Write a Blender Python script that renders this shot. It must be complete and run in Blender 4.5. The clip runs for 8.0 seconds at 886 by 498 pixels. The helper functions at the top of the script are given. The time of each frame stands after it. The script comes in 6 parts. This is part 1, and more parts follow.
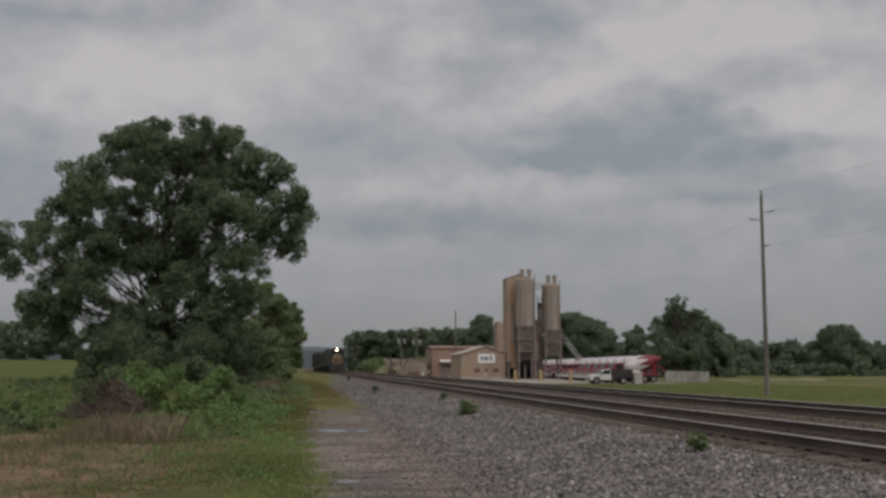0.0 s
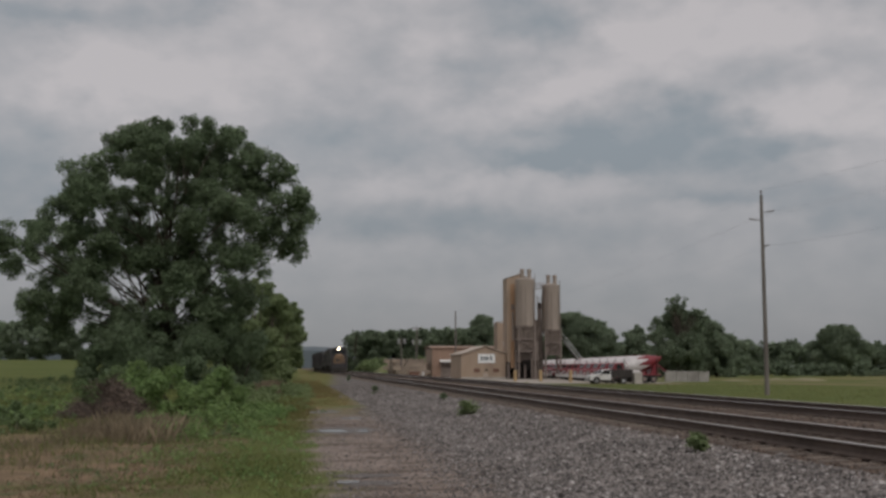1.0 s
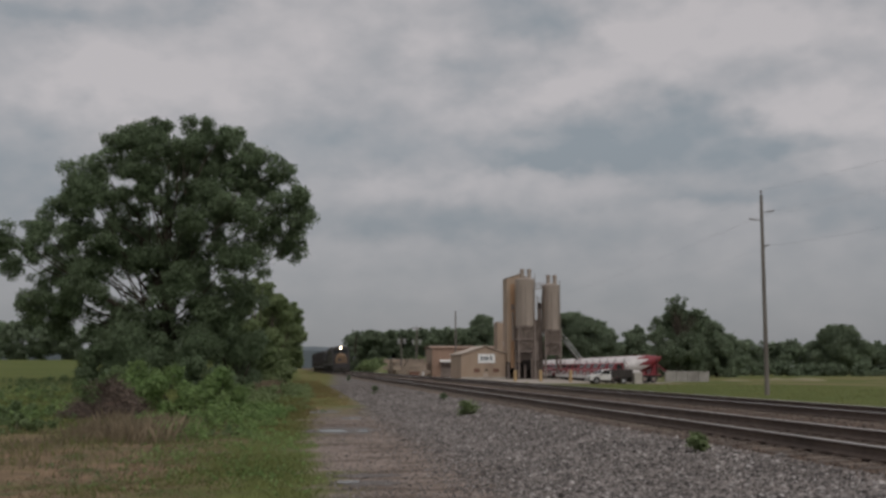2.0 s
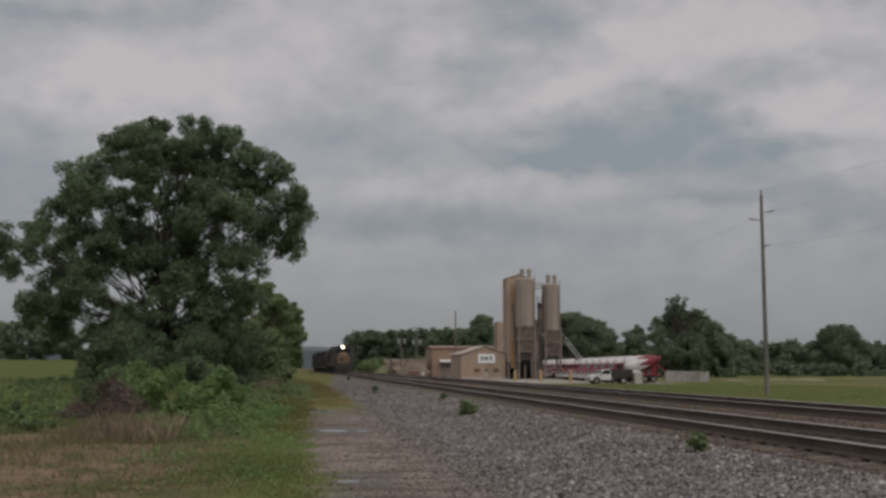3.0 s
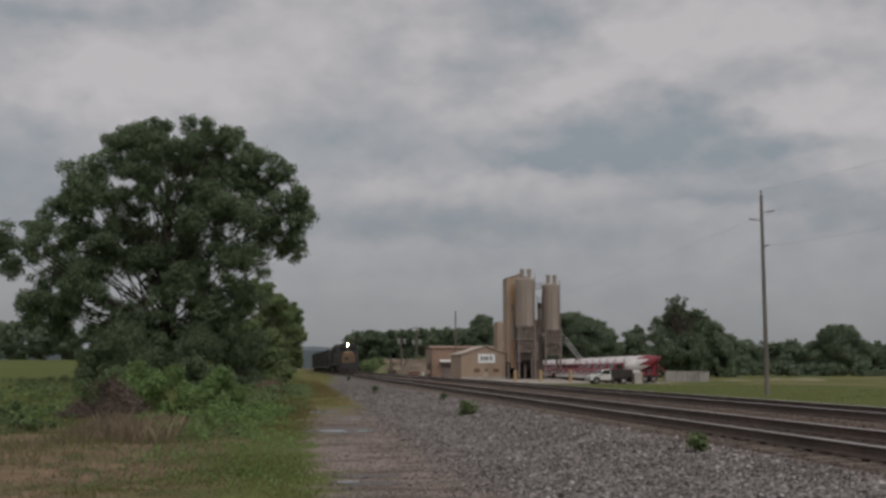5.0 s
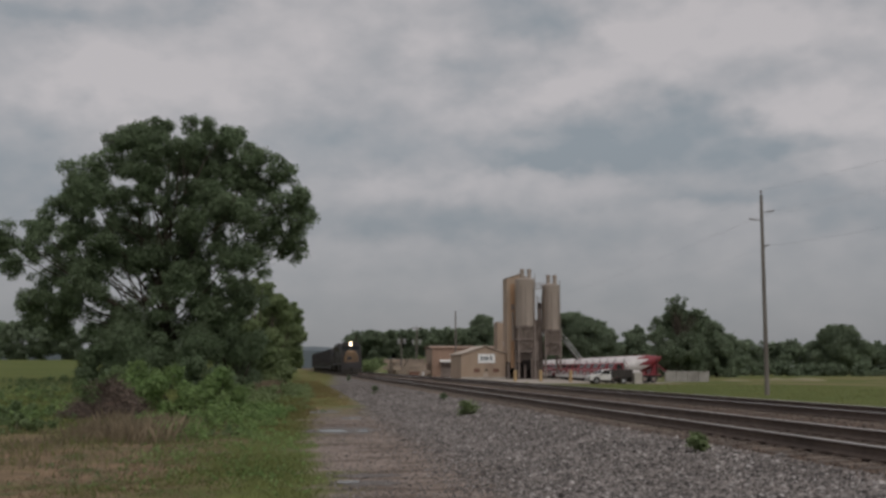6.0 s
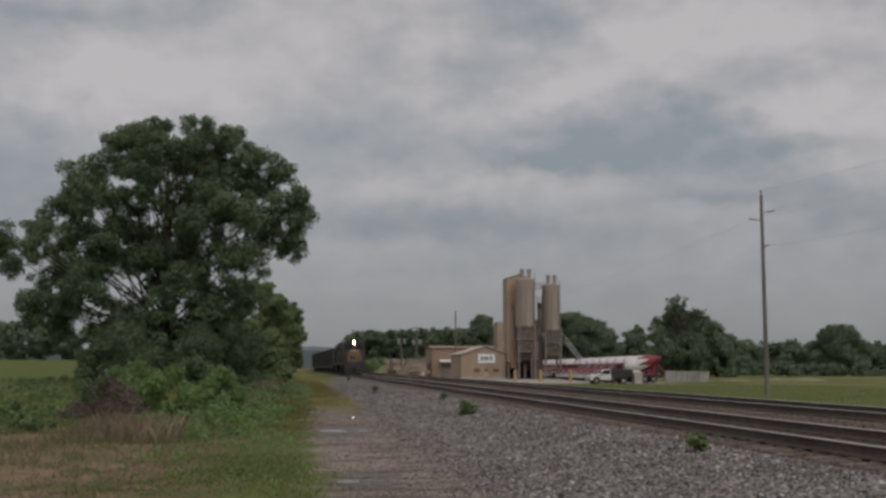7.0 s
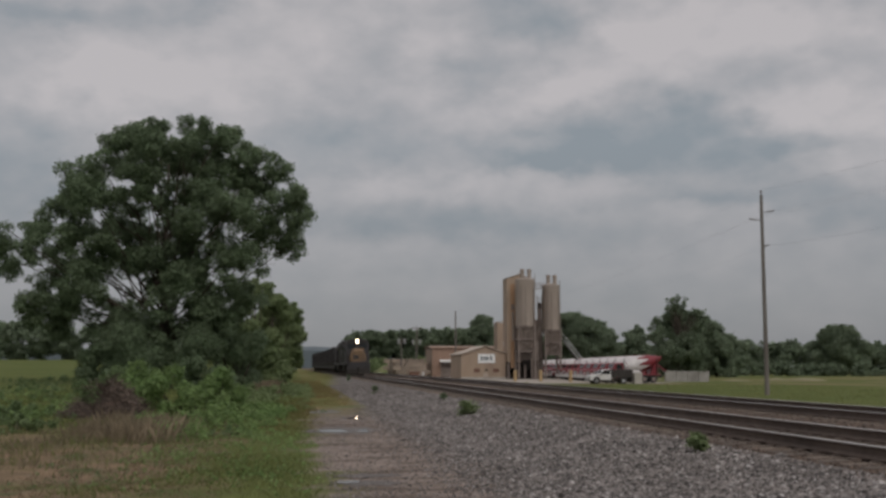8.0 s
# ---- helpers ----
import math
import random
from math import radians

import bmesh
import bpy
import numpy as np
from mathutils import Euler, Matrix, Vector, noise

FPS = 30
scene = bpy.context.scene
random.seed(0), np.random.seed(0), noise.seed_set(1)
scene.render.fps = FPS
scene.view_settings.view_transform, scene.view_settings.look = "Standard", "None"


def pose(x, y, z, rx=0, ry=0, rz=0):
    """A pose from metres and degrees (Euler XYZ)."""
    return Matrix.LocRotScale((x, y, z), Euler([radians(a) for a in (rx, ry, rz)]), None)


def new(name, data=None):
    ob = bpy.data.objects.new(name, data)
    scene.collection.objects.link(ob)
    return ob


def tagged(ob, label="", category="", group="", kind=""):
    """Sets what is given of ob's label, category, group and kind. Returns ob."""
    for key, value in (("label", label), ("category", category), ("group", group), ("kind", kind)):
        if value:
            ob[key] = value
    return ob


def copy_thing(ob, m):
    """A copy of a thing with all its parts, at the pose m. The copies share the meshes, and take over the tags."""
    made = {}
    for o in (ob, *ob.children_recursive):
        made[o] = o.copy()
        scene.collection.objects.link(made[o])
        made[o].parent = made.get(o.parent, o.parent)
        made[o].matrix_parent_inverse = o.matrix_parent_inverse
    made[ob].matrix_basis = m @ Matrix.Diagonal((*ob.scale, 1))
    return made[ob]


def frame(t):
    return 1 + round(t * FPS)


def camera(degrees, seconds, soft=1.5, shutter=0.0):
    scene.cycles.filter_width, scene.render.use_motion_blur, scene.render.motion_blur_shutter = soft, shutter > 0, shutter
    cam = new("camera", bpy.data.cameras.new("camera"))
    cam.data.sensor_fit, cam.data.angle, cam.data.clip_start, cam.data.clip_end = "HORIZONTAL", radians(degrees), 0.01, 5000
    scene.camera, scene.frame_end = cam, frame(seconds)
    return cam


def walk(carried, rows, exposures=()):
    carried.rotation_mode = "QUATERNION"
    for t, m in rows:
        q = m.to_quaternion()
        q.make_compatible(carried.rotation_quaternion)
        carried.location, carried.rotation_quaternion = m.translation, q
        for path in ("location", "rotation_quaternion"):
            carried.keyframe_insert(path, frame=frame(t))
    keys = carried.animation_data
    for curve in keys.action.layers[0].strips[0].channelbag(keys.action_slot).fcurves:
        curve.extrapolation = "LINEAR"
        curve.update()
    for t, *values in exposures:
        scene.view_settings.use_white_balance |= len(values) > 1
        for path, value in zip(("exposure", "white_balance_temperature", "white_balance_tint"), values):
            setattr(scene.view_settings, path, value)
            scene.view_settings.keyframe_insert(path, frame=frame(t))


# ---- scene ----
# ---- camera: it stands still on its tripod ----
EYE = (0.0, 0.0, 1.64)
YAW, TILT = 7.648, 6.149
cam = camera(44.01, 8.0, soft=3.0)
STAND = pose(*EYE, 90 + TILT, 0, -YAW)
walk(cam, [(0.0, STAND), (8.0, STAND)])

# ---- world: overcast sky, broken grey cloud ----
world = bpy.data.worlds.new("overcast_sky")
scene.world = world
world.use_nodes = True
WN, WL = world.node_tree.nodes, world.node_tree.links
WN.clear()


def wnode(kind, **inputs):
    n = WN.new(kind)
    for key, value in inputs.items():
        n.inputs[key].default_value = value
    return n


def wmath(op, a, b=None, clamp=False):
    n = WN.new("ShaderNodeMath")
    n.operation, n.use_clamp = op, clamp
    for i, v in enumerate((a, b)):
        if v is None:
            continue
        if isinstance(v, (int, float)):
            n.inputs[i].default_value = v
        else:
            WL.new(v, n.inputs[i])
    return n.outputs[0]


def wmix(fac, a, b):
    n = WN.new("ShaderNodeMix")
    n.data_type = "RGBA"
    if isinstance(fac, (int, float)):
        n.inputs[0].default_value = fac
    else:
        WL.new(fac, n.inputs[0])
    for sock, v in ((n.inputs[6], a), (n.inputs[7], b)):
        if isinstance(v, tuple):
            sock.default_value = (*v, 1)
        else:
            WL.new(v, sock)
    return n.outputs[2]


SUN_ELEVATION, SUN_TURN = 48, 168
sky = WN.new("ShaderNodeTexSky")
sky.sky_type, sky.sun_disc = "NISHITA", False
sky.sun_elevation, sky.sun_rotation = radians(SUN_ELEVATION), radians(SUN_TURN)
sky_dim = WN.new("ShaderNodeVectorMath")
sky_dim.operation = "SCALE"
sky_dim.inputs["Scale"].default_value = 0.07
WL.new(sky.outputs[0], sky_dim.inputs[0])
coord = WN.new("ShaderNodeTexCoord")
sep = WN.new("ShaderNodeSeparateXYZ")
WL.new(coord.outputs["Generated"], sep.inputs[0])
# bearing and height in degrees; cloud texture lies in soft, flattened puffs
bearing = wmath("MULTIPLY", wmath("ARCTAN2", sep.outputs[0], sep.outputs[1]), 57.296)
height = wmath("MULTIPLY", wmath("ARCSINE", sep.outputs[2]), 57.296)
flat = WN.new("ShaderNodeCombineXYZ")
WL.new(bearing, flat.inputs[0]), WL.new(wmath("MULTIPLY", height, 1.6), flat.inputs[1])


def wnoise(scale, detail, rough, offset):
    shift = WN.new("ShaderNodeMapping")
    shift.inputs["Location"].default_value = (offset, offset * 0.7, offset * 0.3)
    WL.new(flat.outputs[0], shift.inputs[0])
    n = wnode("ShaderNodeTexNoise", Scale=scale, Detail=detail, Roughness=rough)
    WL.new(shift.outputs[0], n.inputs["Vector"])
    return wmath("SUBTRACT", n.outputs["Fac"], 0.5)


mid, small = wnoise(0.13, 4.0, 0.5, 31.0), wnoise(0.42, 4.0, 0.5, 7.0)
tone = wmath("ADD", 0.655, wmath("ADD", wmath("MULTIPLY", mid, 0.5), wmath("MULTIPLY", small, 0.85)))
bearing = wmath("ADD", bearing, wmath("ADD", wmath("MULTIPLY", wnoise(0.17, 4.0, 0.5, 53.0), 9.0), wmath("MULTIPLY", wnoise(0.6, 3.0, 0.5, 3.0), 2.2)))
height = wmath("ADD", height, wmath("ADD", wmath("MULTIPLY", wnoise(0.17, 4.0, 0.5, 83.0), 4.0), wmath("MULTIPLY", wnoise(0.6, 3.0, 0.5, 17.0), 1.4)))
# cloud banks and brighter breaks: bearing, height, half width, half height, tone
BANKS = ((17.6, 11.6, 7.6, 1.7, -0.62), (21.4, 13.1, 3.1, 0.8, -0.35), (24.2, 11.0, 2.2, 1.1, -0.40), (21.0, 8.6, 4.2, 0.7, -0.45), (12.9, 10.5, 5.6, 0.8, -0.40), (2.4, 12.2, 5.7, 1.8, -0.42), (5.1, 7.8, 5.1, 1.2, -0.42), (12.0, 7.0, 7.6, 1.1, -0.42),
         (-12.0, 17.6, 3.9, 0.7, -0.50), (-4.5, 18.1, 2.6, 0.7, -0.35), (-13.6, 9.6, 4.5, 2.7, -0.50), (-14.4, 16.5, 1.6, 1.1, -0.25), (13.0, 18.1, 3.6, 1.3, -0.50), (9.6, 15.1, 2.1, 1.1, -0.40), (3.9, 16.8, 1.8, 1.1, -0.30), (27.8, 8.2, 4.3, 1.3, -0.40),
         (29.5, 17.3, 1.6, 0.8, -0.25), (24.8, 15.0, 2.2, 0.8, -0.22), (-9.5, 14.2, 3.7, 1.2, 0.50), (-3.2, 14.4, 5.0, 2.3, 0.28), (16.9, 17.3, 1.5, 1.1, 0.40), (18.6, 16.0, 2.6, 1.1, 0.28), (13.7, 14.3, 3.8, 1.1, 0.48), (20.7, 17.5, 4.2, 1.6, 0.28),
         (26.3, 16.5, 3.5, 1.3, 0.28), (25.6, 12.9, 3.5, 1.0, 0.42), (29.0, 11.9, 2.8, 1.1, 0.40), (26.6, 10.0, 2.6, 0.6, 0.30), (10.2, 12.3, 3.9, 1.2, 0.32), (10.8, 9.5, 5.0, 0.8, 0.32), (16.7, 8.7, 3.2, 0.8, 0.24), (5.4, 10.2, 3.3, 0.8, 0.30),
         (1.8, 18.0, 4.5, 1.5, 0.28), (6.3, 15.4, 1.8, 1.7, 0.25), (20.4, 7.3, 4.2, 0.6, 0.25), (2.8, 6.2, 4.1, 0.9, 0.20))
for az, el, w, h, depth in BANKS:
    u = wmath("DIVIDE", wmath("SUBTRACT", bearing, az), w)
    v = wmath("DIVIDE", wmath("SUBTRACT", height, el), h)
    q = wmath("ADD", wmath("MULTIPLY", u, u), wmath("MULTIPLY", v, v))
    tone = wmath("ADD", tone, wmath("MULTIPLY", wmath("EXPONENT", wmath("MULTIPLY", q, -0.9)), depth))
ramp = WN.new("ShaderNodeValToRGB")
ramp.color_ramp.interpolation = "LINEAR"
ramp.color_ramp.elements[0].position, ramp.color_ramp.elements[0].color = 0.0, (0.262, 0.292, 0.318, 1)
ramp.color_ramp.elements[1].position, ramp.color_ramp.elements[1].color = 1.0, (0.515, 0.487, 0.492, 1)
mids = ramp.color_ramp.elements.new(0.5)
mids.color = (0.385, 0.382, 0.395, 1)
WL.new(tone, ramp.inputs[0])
# duller haze towards the horizon
low = WN.new("ShaderNodeMapRange")
low.inputs[1].default_value, low.inputs[2].default_value = 0.0, 0.2
low.inputs[3].default_value, low.inputs[4].default_value = 0.9, 0.0
WL.new(sep.outputs[2], low.inputs[0])
cloud = wmix(low.outputs[0], ramp.outputs[0], (0.203, 0.212, 0.230))
# an overcast sky is brighter overhead
zenith = WN.new("ShaderNodeMapRange")
zenith.inputs[1].default_value, zenith.inputs[2].default_value = 0.34, 0.9
zenith.inputs[3].default_value, zenith.inputs[4].default_value = 1.0, 1.5
WL.new(sep.outputs[2], zenith.inputs[0])
lift = WN.new("ShaderNodeVectorMath")
lift.operation = "SCALE"
WL.new(cloud, lift.inputs[0]), WL.new(zenith.outputs[0], lift.inputs["Scale"])
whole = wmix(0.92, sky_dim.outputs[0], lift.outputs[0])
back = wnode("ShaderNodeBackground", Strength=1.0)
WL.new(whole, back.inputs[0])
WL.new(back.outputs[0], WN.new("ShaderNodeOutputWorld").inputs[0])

sun = new("sun", bpy.data.lights.new("sun", "SUN"))
sun.data.energy, sun.data.angle, sun.data.color = 1.2, radians(40), (1.0, 0.96, 0.9)
sun.matrix_basis = pose(0, 0, 60, 90 - SUN_ELEVATION, 0, 180 - SUN_TURN)
scene.view_settings.exposure = 0.0


# ---- materials ----
def mat(name, a, b, scale=3.0, rough=0.8, metal=0.0, bump=0.25, fine=8.0, vary=0.0, island=False, spots=None, stretch=(1, 1, 1)):
    """A worn surface: two colours in grain, a slow drift of tone, and relief. vary: tone from piece to piece."""
    m = bpy.data.materials.new(name)
    m.use_nodes = True
    nodes, links = m.node_tree.nodes, m.node_tree.links
    shader = nodes["Principled BSDF"]
    tc = nodes.new("ShaderNodeTexCoord")
    mp = nodes.new("ShaderNodeMapping")
    mp.inputs["Scale"].default_value = stretch
    links.new(tc.outputs["Object"], mp.inputs[0])

    def grain(s, detail=5.0):
        n = nodes.new("ShaderNodeTexNoise")
        n.inputs["Scale"].default_value, n.inputs["Detail"].default_value = s, detail
        n.inputs["Roughness"].default_value = 0.62
        links.new(mp.outputs[0], n.inputs["Vector"])
        return n.outputs["Fac"]

    def mixed(fac, x, y):
        n = nodes.new("ShaderNodeMix")
        n.data_type = "RGBA"
        links.new(fac, n.inputs[0])
        for sock, v in ((n.inputs[6], x), (n.inputs[7], y)):
            if isinstance(v, tuple):
                sock.default_value = (*v, 1)
            else:
                links.new(v, sock)
        return n.outputs[2]

    def ranged(v, lo, hi, to_lo, to_hi):
        n = nodes.new("ShaderNodeMapRange")
        for i, x in enumerate((lo, hi, to_lo, to_hi)):
            n.inputs[i + 1].default_value = x
        links.new(v, n.inputs[0])
        return n.outputs[0]

    colour = mixed(ranged(grain(scale), 0.35, 0.65, 0, 1), a, b)
    if spots:
        colour = mixed(ranged(grain(scale * 0.35, 6.0), 0.54, 0.66, 0, 0.8), colour, spots)
    tone = nodes.new("ShaderNodeHueSaturation")
    links.new(colour, tone.inputs["Color"])
    drift = ranged(grain(scale * 0.13, 2.0), 0.3, 0.7, 0.82, 1.18)
    if vary:
        pick = nodes.new("ShaderNodeNewGeometry").outputs["Random Per Island"] if island else nodes.new("ShaderNodeObjectInfo").outputs["Random"]
        mul = nodes.new("ShaderNodeMath")
        mul.operation = "MULTIPLY"
        links.new(drift, mul.inputs[0])
        links.new(ranged(pick, 0, 1, 1 - vary, 1 + vary), mul.inputs[1])
        drift = mul.outputs[0]
    links.new(drift, tone.inputs["Value"])
    links.new(tone.outputs[0], shader.inputs["Base Color"])
    links.new(ranged(grain(scale * 2), 0.3, 0.7, max(rough - 0.1, 0.02), min(rough + 0.1, 1)), shader.inputs["Roughness"])
    shader.inputs["Metallic"].default_value = metal
    if bump:
        bp = nodes.new("ShaderNodeBump")
        bp.inputs["Strength"].default_value, bp.inputs["Distance"].default_value = bump, 0.02
        links.new(grain(scale * fine), bp.inputs["Height"])
        links.new(bp.outputs[0], shader.inputs["Normal"])
    return m


def leafy(name, a, b, vary=0.35, through_light=0.45):
    """Foliage: tone from leaf to leaf, and some light through the blades."""
    m = mat(name, a, b, scale=0.5, rough=0.6, bump=0.0, vary=vary, island=True)
    nodes, links = m.node_tree.nodes, m.node_tree.links
    shader = nodes["Principled BSDF"]
    shader.inputs["Specular IOR Level"].default_value = 0.25
    thin, blend = nodes.new("ShaderNodeBsdfTranslucent"), nodes.new("ShaderNodeMixShader")
    links.new(shader.inputs["Base Color"].links[0].from_socket, thin.inputs["Color"])
    blend.inputs[0].default_value = through_light
    links.new(shader.outputs[0], blend.inputs[1]), links.new(thin.outputs[0], blend.inputs[2])
    links.new(blend.outputs[0], nodes["Material Output"].inputs["Surface"])
    return m


def glow(name, colour, strength):
    m = bpy.data.materials.new(name)
    m.use_nodes = True
    s = m.node_tree.nodes["Principled BSDF"]
    s.inputs["Base Color"].default_value = (*colour, 1)
    s.inputs["Emission Color"].default_value, s.inputs["Emission Strength"].default_value = (*colour, 1), strength
    return m


def gloss(name, colour, rough=0.08, metal=0.0):
    m = mat(name, colour, tuple(c * 0.85 for c in colour), scale=1.5, rough=max(rough, 0.1), metal=metal, bump=0.0)
    return m


M_RAIL = mat("rail_steel_rust", (0.078, 0.056, 0.045), (0.118, 0.088, 0.072), 6, 0.75, 0.3)
M_RAILTOP = mat("rail_head_polished", (0.50, 0.48, 0.46), (0.38, 0.36, 0.345), 4, 0.4, 0.75, bump=0.05, stretch=(1, 0.05, 1))
M_TIE = mat("sleeper_timber", (0.07, 0.054, 0.044), (0.13, 0.102, 0.082), 3, 0.9, vary=0.3, stretch=(0.3, 3, 3))
M_STONE = mat("ballast_stone", (0.102, 0.090, 0.085), (0.205, 0.182, 0.172), 5, 0.85, vary=0.7, island=True, bump=0.15)
M_STONE_RUST = mat("ballast_stone_stained", (0.075, 0.055, 0.045), (0.135, 0.102, 0.083), 5, 0.9, vary=0.45, island=True, bump=0.15)
M_STONE_PALE = mat("pale_ballast_stone", (0.28, 0.26, 0.25), (0.38, 0.355, 0.342), 5, 0.8, vary=0.3, island=True, bump=0.15)
M_LEAF_OAK = leafy("leaf_dark", (0.140, 0.194, 0.108), (0.202, 0.258, 0.158), through_light=0.52)
M_LEAF_MID = leafy("leaf_mid", (0.112, 0.165, 0.070), (0.170, 0.220, 0.105))
M_LEAF_BRIGHT = leafy("leaf_bright", (0.150, 0.235, 0.080), (0.222, 0.300, 0.120))
# distant foliage: aerial haze mixed into the base colour, paler and greyer
M_LEAF_FAR_HAZE = leafy("leaf_far_haze", (0.156, 0.205, 0.130), (0.205, 0.250, 0.166))
M_LEAF_HEDGE = leafy("leaf_hedge", (0.160, 0.214, 0.096), (0.226, 0.276, 0.136))
M_GRASS = leafy("grass_blade", (0.118, 0.142, 0.045), (0.175, 0.188, 0.070))
M_FIELD = leafy("field_grass_blade", (0.135, 0.150, 0.052), (0.185, 0.185, 0.075))
M_STRAW = leafy("dry_grass_blade", (0.185, 0.132, 0.088), (0.265, 0.20, 0.14))
M_YELLOW = leafy("yellowing_grass_blade", (0.165, 0.128, 0.055), (0.205, 0.165, 0.075))
M_BARK = mat("bark", (0.045, 0.036, 0.028), (0.085, 0.068, 0.052), 4, 0.95, bump=0.6, stretch=(1, 1, 0.3))
M_POLEWOOD = mat("weathered_pole_timber", (0.12, 0.105, 0.095), (0.18, 0.16, 0.145), 3, 0.9, stretch=(1, 1, 0.1))


# ---- mesh helpers ----
def part(name, bm, material, parent=None, label=""):
    me = bpy.data.meshes.new(name)
    bm.to_mesh(me)
    bm.free()
    for m in material if isinstance(material, (list, tuple)) else (material,):
        me.materials.append(m)
    ob = new(name, me)
    if parent is not None:
        ob.parent = parent
    return tagged(ob, label)


def thing(name, m, label, category, group="", kind=""):
    e = new(name)
    e.empty_display_size = 0.3
    e.matrix_basis = m
    return tagged(e, label, category, group, kind)


def box(bm, x0, x1, y0, y1, z0, z1, bevel=0.0, m=None):
    g = bmesh.ops.create_cube(bm, size=1.0, matrix=Matrix.LocRotScale(((x0 + x1) / 2, (y0 + y1) / 2, (z0 + z1) / 2), None, (x1 - x0, y1 - y0, z1 - z0)))
    vs = g["verts"]
    if bevel:
        es = list({e for v in vs for e in v.link_edges})
        r = bmesh.ops.bevel(bm, geom=es, offset=bevel, segments=1, affect="EDGES")
        vs = list({v for f in r["faces"] for v in f.verts} | {v for v in vs if v.is_valid})
    if m is not None:
        bmesh.ops.transform(bm, matrix=m, verts=vs)
    return vs


def boxed(*args, **kw):
    bm = bmesh.new()
    box(bm, *args, **kw)
    return bm


def tube(bm, p, q, r0, r1=None, n=10, caps=True):
    """A round bar from p to q."""
    p, q = Vector(p), Vector(q)
    d = q - p
    m = Matrix.Translation((p + q) / 2) @ d.to_track_quat("Z", "Y").to_matrix().to_4x4()
    return bmesh.ops.create_cone(bm, cap_ends=caps, segments=n, radius1=r0, radius2=r0 if r1 is None else r1, depth=d.length, matrix=m)["verts"]


def tubed(*args, **kw):
    bm = bmesh.new()
    tube(bm, *args, **kw)
    return bm


def prism(outline, y0, y1, axis="y", bevel=0.0):
    """A closed outline pushed along an axis: outline in (x, z) for y, in (y, z) for x."""
    bm = bmesh.new()
    at = (lambda u, v, w: (u, w, v)) if axis == "y" else (lambda u, v, w: (w, u, v))
    a = [bm.verts.new(at(u, v, y0)) for u, v in outline]
    b = [bm.verts.new(at(u, v, y1)) for u, v in outline]
    n = len(outline)
    bm.faces.new(a), bm.faces.new(b[::-1])
    for i in range(n):
        bm.faces.new((a[i], a[(i + 1) % n], b[(i + 1) % n], b[i]))
    bmesh.ops.recalc_face_normals(bm, faces=bm.faces)
    if bevel:
        bmesh.ops.bevel(bm, geom=list(bm.edges), offset=bevel, segments=1, affect="EDGES")
    return bm


def lathe(profile, n=20, m=None):
    """A round body about z from (radius, height) pairs."""
    bm = bmesh.new()
    rings = [[bm.verts.new((r * math.cos(2 * math.pi * i / n), r * math.sin(2 * math.pi * i / n), z)) for i in range(n)] for r, z in profile]
    for lo, hi in zip(rings, rings[1:]):
        for i in range(n):
            bm.faces.new((lo[i], lo[(i + 1) % n], hi[(i + 1) % n], hi[i]))
    bm.faces.new(rings[0][::-1]), bm.faces.new(rings[-1])
    for f in bm.faces:
        f.smooth = len(f.verts) == 4
    bm.normal_update()
    for d in bm.edges:
        if len(d.link_faces) == 2 and d.calc_face_angle(0.0) > 0.5:
            d.smooth = False
    if m is not None:
        bmesh.ops.transform(bm, matrix=m, verts=bm.verts)
    return bm


def mesh_np(name, verts, faces, material, smooth=False):
    """One mesh from arrays of vertices and of faces of equal size."""
    me = bpy.data.meshes.new(name)
    k = faces.shape[1]
    me.vertices.add(len(verts))
    me.vertices.foreach_set("co", np.ascontiguousarray(verts, np.float32).ravel())
    me.loops.add(faces.size)
    me.loops.foreach_set("vertex_index", np.ascontiguousarray(faces, np.int32).ravel())
    me.polygons.add(len(faces))
    me.polygons.foreach_set("loop_start", np.arange(0, faces.size, k, dtype=np.int32))
    me.polygons.foreach_set("loop_total", np.full(len(faces), k, np.int32))
    me.polygons.foreach_set("use_smooth", np.full(len(faces), smooth))
    me.update(calc_edges=True)
    me.validate()
    for m in material if isinstance(material, (list, tuple)) else (material,):
        me.materials.append(m)
    return me
# ---- ground: one sheet, from the path over the railway bank to the horizon ----
BANK_X = (-1e4, 0.0, 2.4, 4.5, 5.6, 6.3, 7.4, 8.8, 9.8, 10.8, 11.7, 13.1, 14.0, 15.2, 17.5, 19.0, 1e4)
BANK_Z = (0.0, 0.0, 0.0, 0.16, 0.33, 0.405, 0.425, 0.49, 0.49, 0.51, 0.53, 0.545, 0.52, 0.2, -0.6, -0.65, -0.65)


def smooth01(v):
    v = np.clip(v, 0, 1)
    return v * v * (3 - 2 * v)


BEND_FROM = 195.0


def bend(y):
    """How far the line swings to the left at y: straight near by, then a gentle sway out and back."""
    y = np.asarray(y, float)
    sway = 1.75 * np.exp(-((y - 305) / 62) ** 2) * smooth01((y - BEND_FROM) / 70)
    return sway - 0.7 * np.log1p(np.exp(np.clip((y - 410) / 40, -30, 30)))


def heading(y):
    """The line's turn at y, in degrees to the left."""
    return math.degrees(math.atan(float(bend(y + 1) - bend(y - 1)) / 2))


